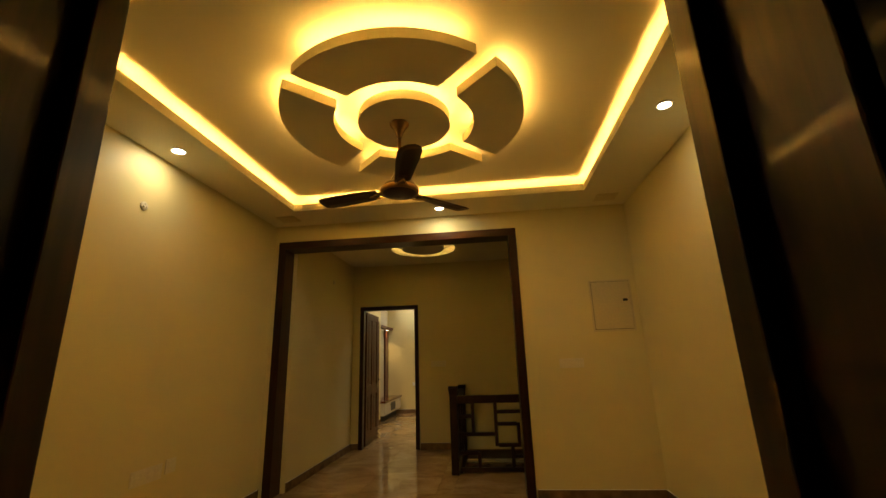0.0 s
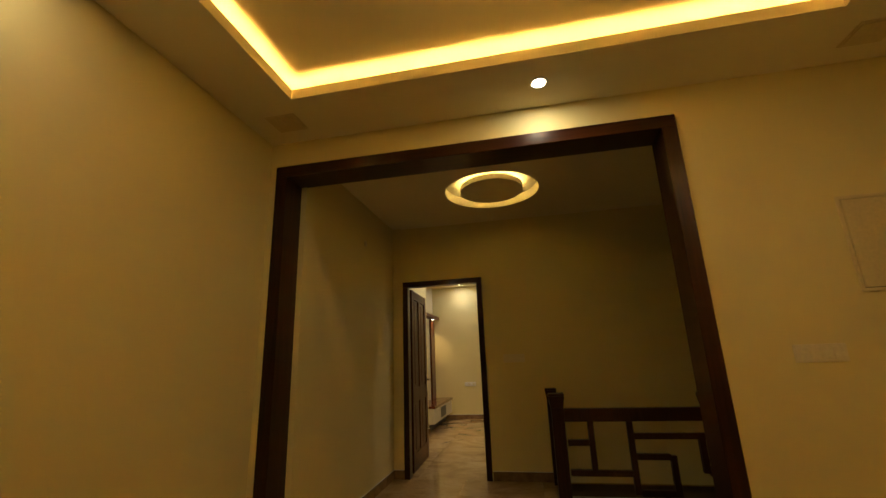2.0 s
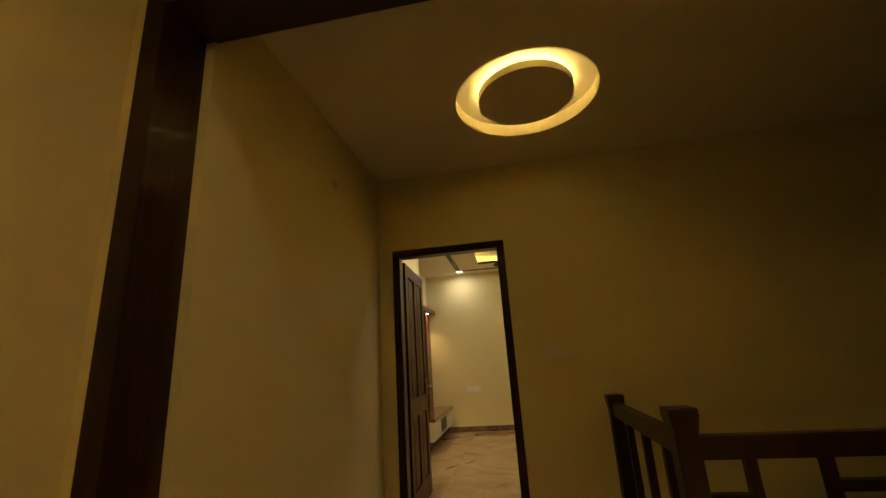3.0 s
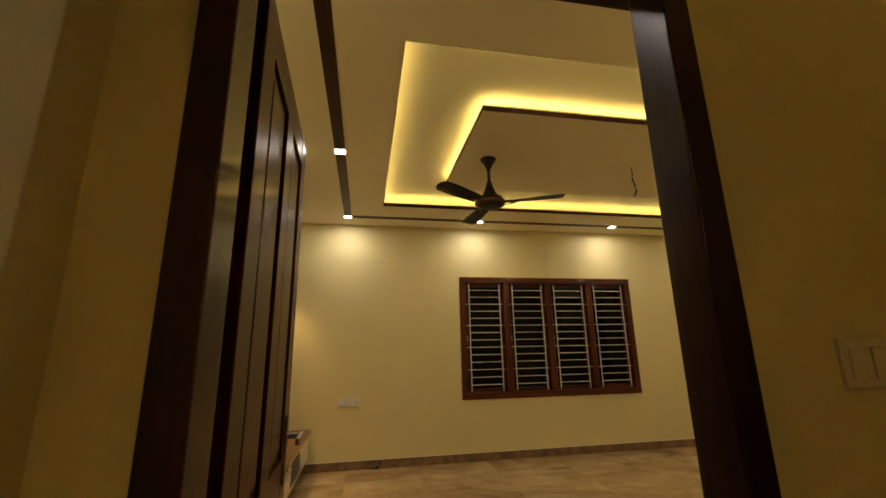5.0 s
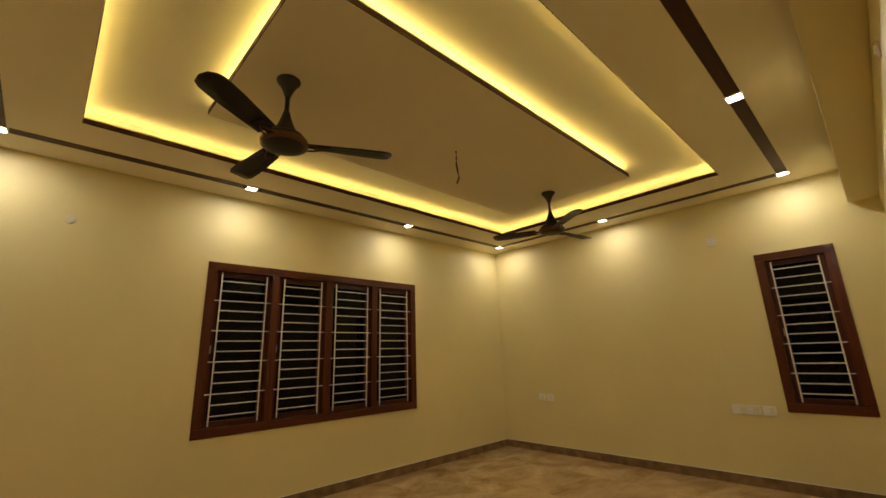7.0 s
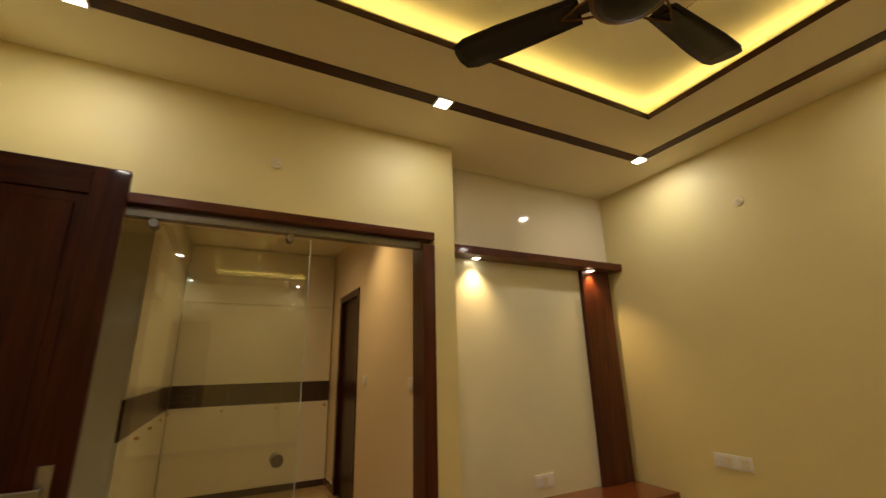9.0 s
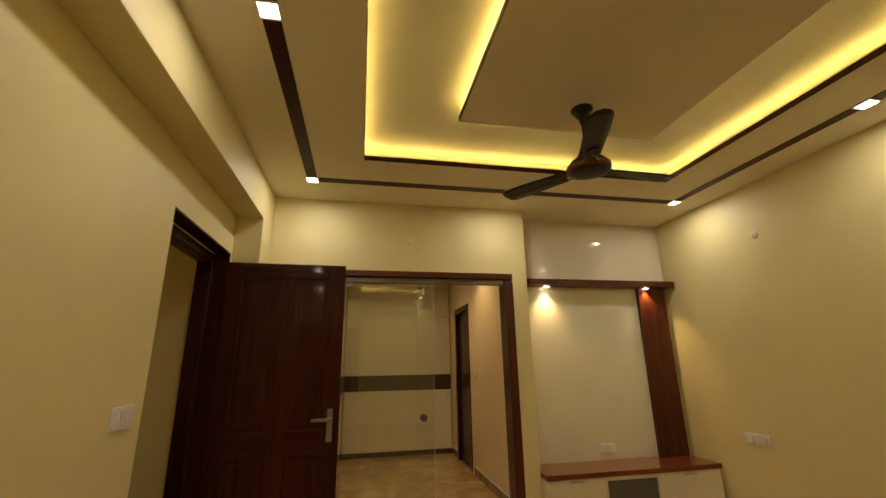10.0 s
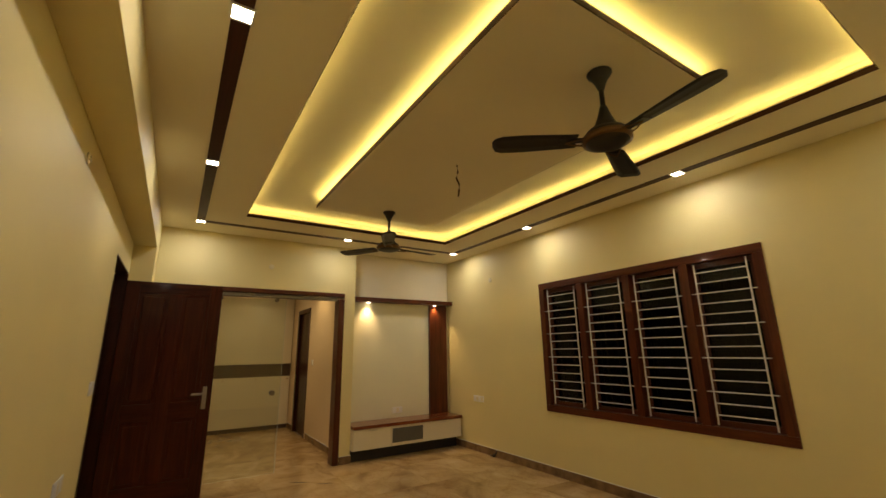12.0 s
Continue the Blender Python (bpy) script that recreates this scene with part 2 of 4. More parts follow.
def wall_slab(u0, u1, v0, v1, z0, z1, holes, along_x):
    """One connected wall body with openings cut through it; holes: (ua, ub, za, zb)."""
    us = sorted({u0, u1, *(h[0] for h in holes), *(h[1] for h in holes)})
    zs = sorted({z0, z1, *(max(h[2], z0) for h in holes), *(min(h[3], z1) for h in holes)})
    bm, made = bmesh.new(), {}

    def vert(u, v, z):
        if (u, v, z) not in made:
            made[u, v, z] = bm.verts.new((u, v, z) if along_x else (v, u, z))
        return made[u, v, z]

    def solid(i, k):
        if not (0 <= i < len(us) - 1 and 0 <= k < len(zs) - 1):
            return False
        u, z = (us[i] + us[i + 1]) / 2, (zs[k] + zs[k + 1]) / 2
        return not any(h[0] < u < h[1] and h[2] < z < h[3] for h in holes)

    for i in range(len(us) - 1):
        for k in range(len(zs) - 1):
            if not solid(i, k):
                continue
            a, b, c, d = us[i], us[i + 1], zs[k], zs[k + 1]
            for v in (v0, v1):
                bm.faces.new((vert(a, v, c), vert(b, v, c), vert(b, v, d), vert(a, v, d)))
            for di, dk, p, q in ((-1, 0, (a, c), (a, d)), (1, 0, (b, c), (b, d)), (0, -1, (a, c), (b, c)), (0, 1, (a, d), (b, d))):
                if not solid(i + di, k + dk):
                    bm.faces.new((vert(p[0], v0, p[1]), vert(q[0], v0, q[1]), vert(q[0], v1, q[1]), vert(p[0], v1, p[1])))
    return bm


def wall_x(x0, x1, y0, y1, z1, holes=(), z0=0.0):
    return wall_slab(x0, x1, y0, y1, z0, z1, holes, True)


def wall_y(y0, y1, x0, x1, z1, holes=(), z0=0.0):
    return wall_slab(y0, y1, x0, x1, z0, z1, holes, False)


# ---- plan ----
SLAB = 3.09                                   # soffit of the slab
AX0, AX1, AY0, AY1 = -2.02, 1.91, -0.10, 3.70  # first hall
ACEIL = 2.855
LX0, LX1, LY0, LY1 = -1.84, 2.90, 3.90, 6.00   # stair lobby
LCEIL = 2.855
CX0, CX1, CY0, CY1 = -2.10, 3.84, 6.19, 10.455  # bedroom
CCEIL = 2.825
NICHE = -2.39
KX0, KX1, KY0, KY1 = -5.34, -2.26, 6.95, 8.66  # dressing room
KCEIL = 2.80
TOP = 3.25

# ---- walls ----
structure("wall_hall_south", wall_x(AX0 - 0.2, AX1 + 0.2, AY0 - 0.2, AY0, TOP, [(-0.37, 0.82, 0, 2.22)]), WALL, "cream painted wall with the entrance opening", "wall")
structure("wall_hall_west", wall_y(AY0, AY1, AX0 - 0.2, AX0, TOP), WALL, "cream painted wall of the hall", "wall")
structure("wall_hall_east", wall_y(AY0, AY1, AX1, AX1 + 0.2, TOP), WALL, "cream painted wall of the hall", "wall")
structure("wall_portal", wall_x(AX0 - 0.2, LX1 + 0.2, AY1, LY0, TOP, [(-1.965, 0.735, 0, 2.66)]), WALL, "cream painted wall with a wide framed opening", "wall")
structure("wall_lobby_west", wall_y(LY0, LY1, LX0 - 0.2, LX0, TOP), WALL, "cream painted wall of the stair lobby", "wall")
structure("wall_lobby_east", wall_y(LY0, LY1, LX1, LX1 + 0.2, TOP, z0=-3.0), WALL, "cream painted wall beyond the stairwell", "wall")
structure("wall_lobby_north", wall_x(KX0 - 0.2, CX1 + 0.2, LY1, 6.09, TOP, [(-1.713, -0.756, 0, 2.17)]), WALL, "cream painted wall with the bedroom doorway", "wall")
structure("wall_bedroom_south", wall_x(KX0 - 0.2, CX1 + 0.2, 6.09, CY0, TOP, [(-1.713, -0.72, 0, 2.192)]), WALL, "cream painted wall with the bedroom doorway", "wall")
structure("wall_bedroom_north", wall_x(NICHE - 0.2, CX1 + 0.2, CY1, CY1 + 0.2, TOP, [(-0.255, 2.145, 0.68, 2.175)]), WALL, "cream painted wall with a wide window", "wall")
structure("wall_bedroom_east", wall_y(CY0, CY1, CX1, CX1 + 0.2, TOP, [(6.56, 7.155, 0.68, 2.16)]), WALL, "cream painted wall with a narrow window", "wall")
structure("wall_dressing_front", wall_y(CY0, 8.73, KX1, CX0, TOP, [(6.60, 8.58, 0, 2.17)]), WALL, "cream painted wall with a wide glazed opening", "wall")
structure("wall_niche_back", wall_y(8.73, CY1, NICHE - 0.2, NICHE, TOP), WALL, "cream painted back of the television niche", "wall")
structure("wall_dressing_north", wall_x(KX0 - 0.5, KX1, KY1, 8.74, TOP, [(-4.94, -4.10, 0, 2.17)]), WALL_CLOSET, "peach painted wall of the dressing room", "wall")
structure("wall_dressing_west", wall_y(CY0, 8.74, KX0 - 0.7, KX0 - 0.5, TOP), WALL_CLOSET, "peach painted wall behind the wardrobe", "wall")
structure("beam_south", boxes((CX0, CY0, 2.50, CX1, 6.39, CCEIL), bev=0.004), WALL, "cream painted beam above the bedroom door", "beam")
structure("pier_south", boxes((CX0, CY0, 0, -1.745, 6.39, 2.50), bev=0.004), WALL, "cream painted corner pier beside the door", "pier")


# ---- floors ----
def floor_base(name, x0, x1, y0, y1, label, hole=None):
    bm = boxes((x0, y0, -0.15, x1, y1, -0.006)) if hole is None else boxes(*hole)
    return structure(name, bm, GROUT, label, "floor")


floor_hall = floor_base("floor_hall", AX0 - 0.1, AX1 + 0.1, -3.0, LY0, "polished beige-brown marble floor")
floor_lobby = floor_base("floor_lobby", LX0 - 0.1, LX1, LY0, LY1 + 0.1, "polished marble floor round the stairwell",
                          hole=[(LX0 - 0.1, LY0, -0.15, -0.06, LY1 + 0.1, -0.006), (-0.06, LY0, -0.15, LX1, 4.66, -0.006)])
floor_bedroom = floor_base("floor_bedroom", NICHE - 0.1, CX1 + 0.1, LY1 + 0.1, CY1 + 0.1, "polished beige-brown marble floor")
floor_dressing = floor_base("floor_dressing", KX0 - 0.6, NICHE - 0.1, LY1 + 0.1, KY1 + 0.1, "polished beige-brown marble floor")
structure("wall_stairwell", boxes((-0.2, LY1, -3.0, LX1 + 0.2, LY1 + 0.1, -0.151), (-0.2, 4.54, -3.0, LX1 + 0.2, 4.64, -0.151), (-0.2, 4.64, -3.0, -0.1, LY1, -0.151)), WALL, "cream painted walls of the stairwell", "wall")
structure("ground_below", boxes((-7, -4, -3.2, 5, 12, -3.0)), GROUT, "dark floor of the storey below", "floor")


# ---- ceilings: slab, lowered borders, hanging plates ----
def frame_slab(x0, x1, y0, y1, ix0, ix1, iy0, iy1, z0, z1):
    return boxes((x0, y0, z0, x1, iy0, z1), (x0, iy1, z0, x1, y1, z1), (x0, iy0, z0, ix0, iy1, z1), (ix1, iy0, z0, x1, iy1, z1))


structure("ceiling_slab", boxes((KX0 - 0.9, -3.2, SLAB, CX1 + 0.4, CY1 + 0.4, SLAB + 0.15)), COVE, "painted ceiling slab inside the coves", "ceiling")

# hall: rectangular cove and a hanging wheel of four sectors round a disc
ACX0, ACX1, ACY0, ACY1 = -1.58, 1.40, 0.34, 3.22
WX, WY, WR, WI, GAP = -0.10, 1.812, 0.812, 0.475, 0.15


def hall_border():
    bm = frame_slab(AX0, AX1, AY0, AY1, ACX0, ACX1, ACY0, ACY1, ACEIL, ACEIL + 0.03)
    t = 0.015
    for b in ((ACX0 - t, ACY0 - t, ACX1 + t, ACY0), (ACX0 - t, ACY1, ACX1 + t, ACY1 + t), (ACX0 - t, ACY0, ACX0, ACY1), (ACX1, ACY0, ACX1 + t, ACY1)):
        box(bm, b[0], b[1], ACEIL + 0.03, b[2], b[3], ACEIL + 0.068)
    return bm


structure("ceiling_hall_cove", boxes((ACX0 - 0.3, ACY0 - 0.3, 2.998, ACX1 + 0.3, ACY1 + 0.3, SLAB)), COVE, "painted board inside the hall cove", "ceiling")
structure("ceiling_hall_border", hall_border(), CEILING, "lowered plaster border with a lit cove", "ceiling")


def wedge(bm, a, r0, r1, half, z0, z1, n=20):
    """A quarter of the wheel; its straight sides keep the same distance from the gap's middle."""
    p0, p1 = math.degrees(math.asin(half / r0)), math.degrees(math.asin(half / r1))
    lo, hi = [], []
    for r, p in ((r0, p0), (r1, p1)):
        for l, z in ((lo, z0), (hi, z1)):
            l.append([bm.verts.new((WX + r * math.cos(radians(a + p + (90 - 2 * p) * i / n)), WY + r * math.sin(radians(a + p + (90 - 2 * p) * i / n)), z)) for i in range(n + 1)])
    for i in range(n):
        bm.faces.new((lo[0][i], lo[0][i + 1], lo[1][i + 1], lo[1][i]))
        bm.faces.new((hi[0][i], hi[1][i], hi[1][i + 1], hi[0][i + 1]))
        bm.faces.new((lo[1][i], lo[1][i + 1], hi[1][i + 1], hi[1][i]))
        bm.faces.new((lo[0][i + 1], lo[0][i], hi[0][i], hi[0][i + 1]))
    for i in (0, n):
        bm.faces.new((lo[0][i], lo[1][i], hi[1][i], hi[0][i]))
    return bm


bm = bmesh.new()
for a in (-45, 45, 135, 225):
    wedge(bm, a, WI, WR, GAP / 2, ACEIL, ACEIL + 0.065)
structure("ceiling_hall_wheel", bm, CEILING, "hanging plaster wheel of four lit sectors", "ceiling")
bm = bmesh.new()
sector(bm, WX, WY, 0.0001, 0.315, 0, 360, ACEIL, ACEIL + 0.065, 40)
structure("ceiling_hall_disc", bm, CEILING, "round plaster disc behind the fan", "ceiling")

# lobby: flat ceiling with a ring-shaped recess
RX, RY, RR, RI = -0.50, 5.07, 0.463, 0.310
bm = bmesh.new()
n = 48
outer = [bm.verts.new((RX + RR * math.cos(2 * math.pi * i / n), RY + RR * math.sin(2 * math.pi * i / n), LCEIL)) for i in range(n)]
rim = [bm.verts.new((v.co.x, v.co.y, LCEIL + 0.092)) for v in outer]
for i in range(n):
    j = (i + 1) % n
    bm.faces.new((outer[i], outer[j], rim[j], rim[i]))
sides = []
for i in range(n + 1):
    a = 2 * math.pi * (i % n) / n
    c, s = math.cos(a), math.sin(a)
    d = min((LX1 - RX if c > 0 else RX - LX0) / max(abs(c), 1e-6), (LY1 - RY if s > 0 else RY - LY0) / max(abs(s), 1e-6))
    sides.append(bm.verts.new((RX + d * c, RY + d * s, LCEIL)))
for i in range(n):
    bm.faces.new((outer[i], outer[(i + 1) % n], sides[i + 1], sides[i]))
structure("ceiling_lobby", bm, CEILING, "flat painted ceiling with a round recess", "ceiling")
structure("ceiling_lobby_back", boxes((LX0 - 0.02, LY0, LCEIL + 0.012, RX - RR - 0.02, LY1, SLAB), (RX + RR + 0.02, LY0, LCEIL + 0.012, LX1, LY1, SLAB),
          (RX - RR - 0.02, LY0, LCEIL + 0.012, RX + RR + 0.02, RY - RR - 0.02, SLAB), (RX - RR - 0.02, RY + RR + 0.02, LCEIL + 0.012, RX + RR + 0.02, LY1, SLAB)), CEILING, "closed ceiling void above the lobby", "ceiling")
bm = bmesh.new()
sector(bm, RX, RY, 0.0001, RR + 0.015, 0, 360, LCEIL + 0.092, LCEIL + 0.102, 48)
structure("ceiling_lobby_recess", bm, COVE, "painted top of the lit round recess", "ceiling")
bm = bmesh.new()
sector(bm, RX, RY, 0.0001, RI, 0, 360, LCEIL, LCEIL + 0.05, 48)
structure("ceiling_lobby_disc", bm, CEILING, "round plaster disc inside the lit ring", "ceiling")

# bedroom: cove with a brown edge, and a hanging plate
CVX0, CVX1, CVY0, CVY1 = -1.262, 3.09, 7.160, 9.708
IX0, IX1, IY0, IY1 = -0.675, 2.515, 7.752, 9.118
structure("ceiling_bedroom_border", frame_slab(NICHE - 0.02, CX1, CY0, CY1, CVX0, CVX1, CVY0, CVY1, CCEIL, CCEIL + 0.05), CEILING, "lowered plaster border with a lit cove", "ceiling")
structure("ceiling_bedroom_cove", boxes((CVX0 - 0.25, CVY0 - 0.25, 2.955, CVX1 + 0.25, CVY1 + 0.25, SLAB)), COVE, "painted board inside the bedroom cove", "ceiling")
RB = 0.085
structure("ceiling_bedroom_riser", frame_slab(CVX0 - RB - 0.02, CVX1 + RB + 0.02, CVY0 - RB - 0.02, CVY1 + RB + 0.02, CVX0 - RB, CVX1 + RB, CVY0 - RB, CVY1 + RB, CCEIL + 0.051, 2.954), COVE, "painted upright board at the back of the bedroom cove", "ceiling")
structure("ceiling_bedroom_plate", boxes((IX0, IY0, CCEIL + 0.02, IX1, IY1, CCEIL + 0.07)), CEILING, "hanging rectangular plaster plate carrying two fans", "ceiling")
structure("ceiling_dressing", boxes((KX0 - 0.6, CY0, KCEIL, KX1, KY1, KCEIL + 0.05)), CEILING, "flat painted dressing room ceiling", "ceiling")


def edging(name, x0, x1, y0, y1, z0, z1, t, label, out):
    """A brown band round a rectangle, on its outer or inner side."""
    s = t if out else -t
    e = structure(name, boxes((min(x0 - s, x0), y0, z0, max(x0 - s, x0), y1, z1)), STRIP_Y, label, "trim")
    for n, b, m in (("band", (min(x1, x1 + s), y0, z0, max(x1, x1 + s), y1, z1), STRIP_Y),
                    ("band", (x0 - t, min(y0 - s, y0), z0, x1 + t, max(y0 - s, y0), z1), STRIP),
                    ("band", (x0 - t, min(y1, y1 + s), z0, x1 + t, max(y1, y1 + s), z1), STRIP)):
        part(n, boxes(b), m, e)
    return e


edging("trim_cove", CVX0, CVX1, CVY0, CVY1, CCEIL + 0.001, CCEIL + 0.038, 0.004, "dark brown laminate edge of the cove", False)
edging("trim_plate", IX0, IX1, IY0, IY1, CCEIL + 0.021, CCEIL + 0.056, 0.004, "dark brown laminate edge of the hanging plate", True)
SX0, SX1, SY0, SY1, SW = -1.657, 3.517, 6.752, 10.114, 0.04
strip = structure("trim_strip", boxes((SX0 - SW, SY0 - SW, CCEIL - 0.004, SX0 + SW, SY1 + SW, CCEIL + 0.002)), STRIP_Y, "dark brown laminate strip linking the downlights", "trim")
part("band", boxes((SX1 - SW, SY0 - SW, CCEIL - 0.004, SX1 + SW, SY1 + SW, CCEIL + 0.002)), STRIP_Y, strip)
part("band", boxes((SX0 + SW, SY0 - SW, CCEIL - 0.004, SX1 - SW, SY0 + SW, CCEIL + 0.002)), STRIP, strip)
part("band", boxes((SX0 + SW, SY1 - SW, CCEIL - 0.004, SX1 - SW, SY1 + SW, CCEIL + 0.002)), STRIP, strip)


# ---- light: led strips in the coves ----
def led_rect(name, x0, x1, y0, y1, z, material, label):
    t = thing(name, label, "led strip")
    for b in ((x0, y0, z, x1, y0 + 0.012, z + 0.004), (x0, y1 - 0.012, z, x1, y1, z + 0.004), (x0, y0 + 0.012, z, x0 + 0.012, y1 - 0.012, z + 0.004), (x1 - 0.012, y0 + 0.012, z, x1, y1 - 0.012, z + 0.004)):
        part("led_tape", boxes(b), material, t)
    return t


led_rect("led_strip", ACX0 - 0.05, ACX1 + 0.05, ACY0 - 0.05, ACY1 + 0.05, ACEIL + 0.032, LED_MAT_A, "warm yellow led strip lying in the hall cove")
led_rect("led_strip", CVX0 - 0.035, CVX1 + 0.035, CVY0 - 0.035, CVY1 + 0.035, CCEIL + 0.052, LED_MAT_C, "yellow led strip lying in the bedroom cove")
led_rect("led_strip", IX0 + 0.03, IX1 - 0.03, IY0 + 0.03, IY1 - 0.03, CCEIL + 0.072, LED_MAT_P, "yellow led strip lying on the hanging plate")
wheel_led = thing("led_strip", "warm yellow led strip on the plaster wheel", "led strip")
for a in (-45, 45, 135, 225):
    bm = bmesh.new()
    sector(bm, WX, WY, WR - 0.045, WR - 0.033, a + 9, a + 81, ACEIL + 0.067, ACEIL + 0.071)
    part("led_tape", bm, LED_MAT_W, wheel_led)
    bm = bmesh.new()
    sector(bm, WX, WY, WI + 0.03, WI + 0.042, a + 12, a + 78, ACEIL + 0.067, ACEIL + 0.071)
    part("led_tape", bm, LED_MAT_W, wheel_led)
bm = bmesh.new()
sector(bm, WX, WY, 0.275, 0.287, 0, 360, ACEIL + 0.067, ACEIL + 0.071, 40)
part("led_tape", bm, LED_MAT_W, wheel_led)
ring_led = thing("led_strip", "yellow led strip round the plaster disc", "led strip")
bm = bmesh.new()
sector(bm, RX, RY, RI - 0.03, RI - 0.018, 0, 360, LCEIL + 0.052, LCEIL + 0.056, 48)
part("led_tape", bm, LED_MAT_R, ring_led)


# ---- light: downlights ----
def spot(at, power, color, cone=165, blend=1.0, size=0.03):
    l = bpy.data.lights.new("downlight_lamp", "SPOT")
    l.energy, l.color, l.spot_size, l.spot_blend, l.shadow_soft_size = power, color, radians(cone), blend, size
    ob = new("downlight_lamp", l)
    ob.location = at
    return ob


def frosted(at, power, color, size):
    """A frosted disc that shines downwards."""
    l = bpy.data.lights.new("downlight_lamp", "AREA")
    l.shape, l.size, l.energy, l.color = "DISK", size, power, color
    ob = new("downlight_lamp", l)
    ob.location = at
    return ob


def round_downlight(x, y, z):
    t = thing("downlight", "small round white downlight set in the ceiling", "downlight", (x, y, z), group="hall downlights")
    bm = bmesh.new()
    sector(bm, 0, 0, 0.042, 0.056, 0, 360, -0.006, 0.001, 28)
    part("rim", bm, WHITE, t)
    bm = bmesh.new()
    sector(bm, 0, 0, 0.0001, 0.042, 0, 360, -0.003, 0.0005, 28)
    part("lens", bm, LENS, t, "glowing white lens")
    return t


def square_downlight(x, y, z):
    t = thing("downlight", "small square glowing downlight set in the brown strip", "downlight", (x, y, z), group="bedroom downlights")
    part("rim", boxes((-0.05, -0.05, -0.011, 0.05, -0.04, -0.002), (-0.05, 0.04, -0.011, 0.05, 0.05, -0.002), (-0.05, -0.04, -0.011, -0.04, 0.04, -0.002), (0.04, -0.04, -0.011, 0.05, 0.04, -0.002)), WHITE, t)
    part("lens", boxes((-0.04, -0.04, -0.008, 0.04, 0.04, -0.004)), LENS, t, "glowing white lens")
    return t


for x, y in ((-1.82, 1.86), (1.62, 1.84), (-0.065, 3.44)):
    round_downlight(x, y, ACEIL)
    frosted((x, y, ACEIL - 0.012), SPOT_A, SPOT_COLOR_A, 0.08)
for x, y in ((SX0, SY0), (0.045, SY0), (1.735, SY0), (SX1, SY0), (SX0, SY1), (-0.055, SY1), (1.775, SY1), (SX1, SY1), (SX0, 8.438), (SX1, 8.50)):
    square_downlight(x, y, CCEIL)
    frosted((x, y, CCEIL - 0.016), SPOT_C, SPOT_COLOR, 0.075)


# ---- entrance, portal and door frames ----
def door_frame(name, x0, x1, y0, y1, top, w, label, sill=False):
    t = thing(name, label, "door frame", kind="structure")
    part("jamb", boxes((x0, y0, 0, x0 + w, y1, top - w), bev=0.004), WOOD, t)
    part("jamb", boxes((x1 - w, y0, 0, x1, y1, top - w), bev=0.004), WOOD, t)
    part("head", boxes((x0, y0, top - w, x1, y1, top), bev=0.004), WOOD_H, t)
    return t


entrance = door_frame("door_frame_entrance", -0.37, 0.82, -0.31, -0.15, 2.22, 0.075, "dark varnished wooden entrance frame")
part("stop", boxes((-0.37, -0.15, 0, -0.262, -0.088, 2.22), bev=0.004), WOOD, entrance)
part("stop", boxes((0.716, -0.15, 0, 0.82, -0.088, 2.22), bev=0.004), WOOD, entrance)
part("stop", boxes((-0.262, -0.15, 2.12, 0.716, -0.088, 2.22), bev=0.004), WOOD_H, entrance)
door_frame("portal_frame", -1.968, 0.738, 3.688, 3.912, 2.663, 0.085, "dark varnished wooden lining of the wide opening")
bedroom_frame = door_frame("door_frame_bedroom", -1.715, -0.753, 5.985, 6.088, 2.173, 0.062, "dark varnished wooden bedroom door frame")
part("lining", boxes((-1.715, 6.088, 0, -1.690, 6.192, 2.181), bev=0.003), WOOD, bedroom_frame)
part("lining", boxes((-1.715, 6.088, 2.181, -0.720, 6.192, 2.194), bev=0.003), WOOD_H, bedroom_frame)


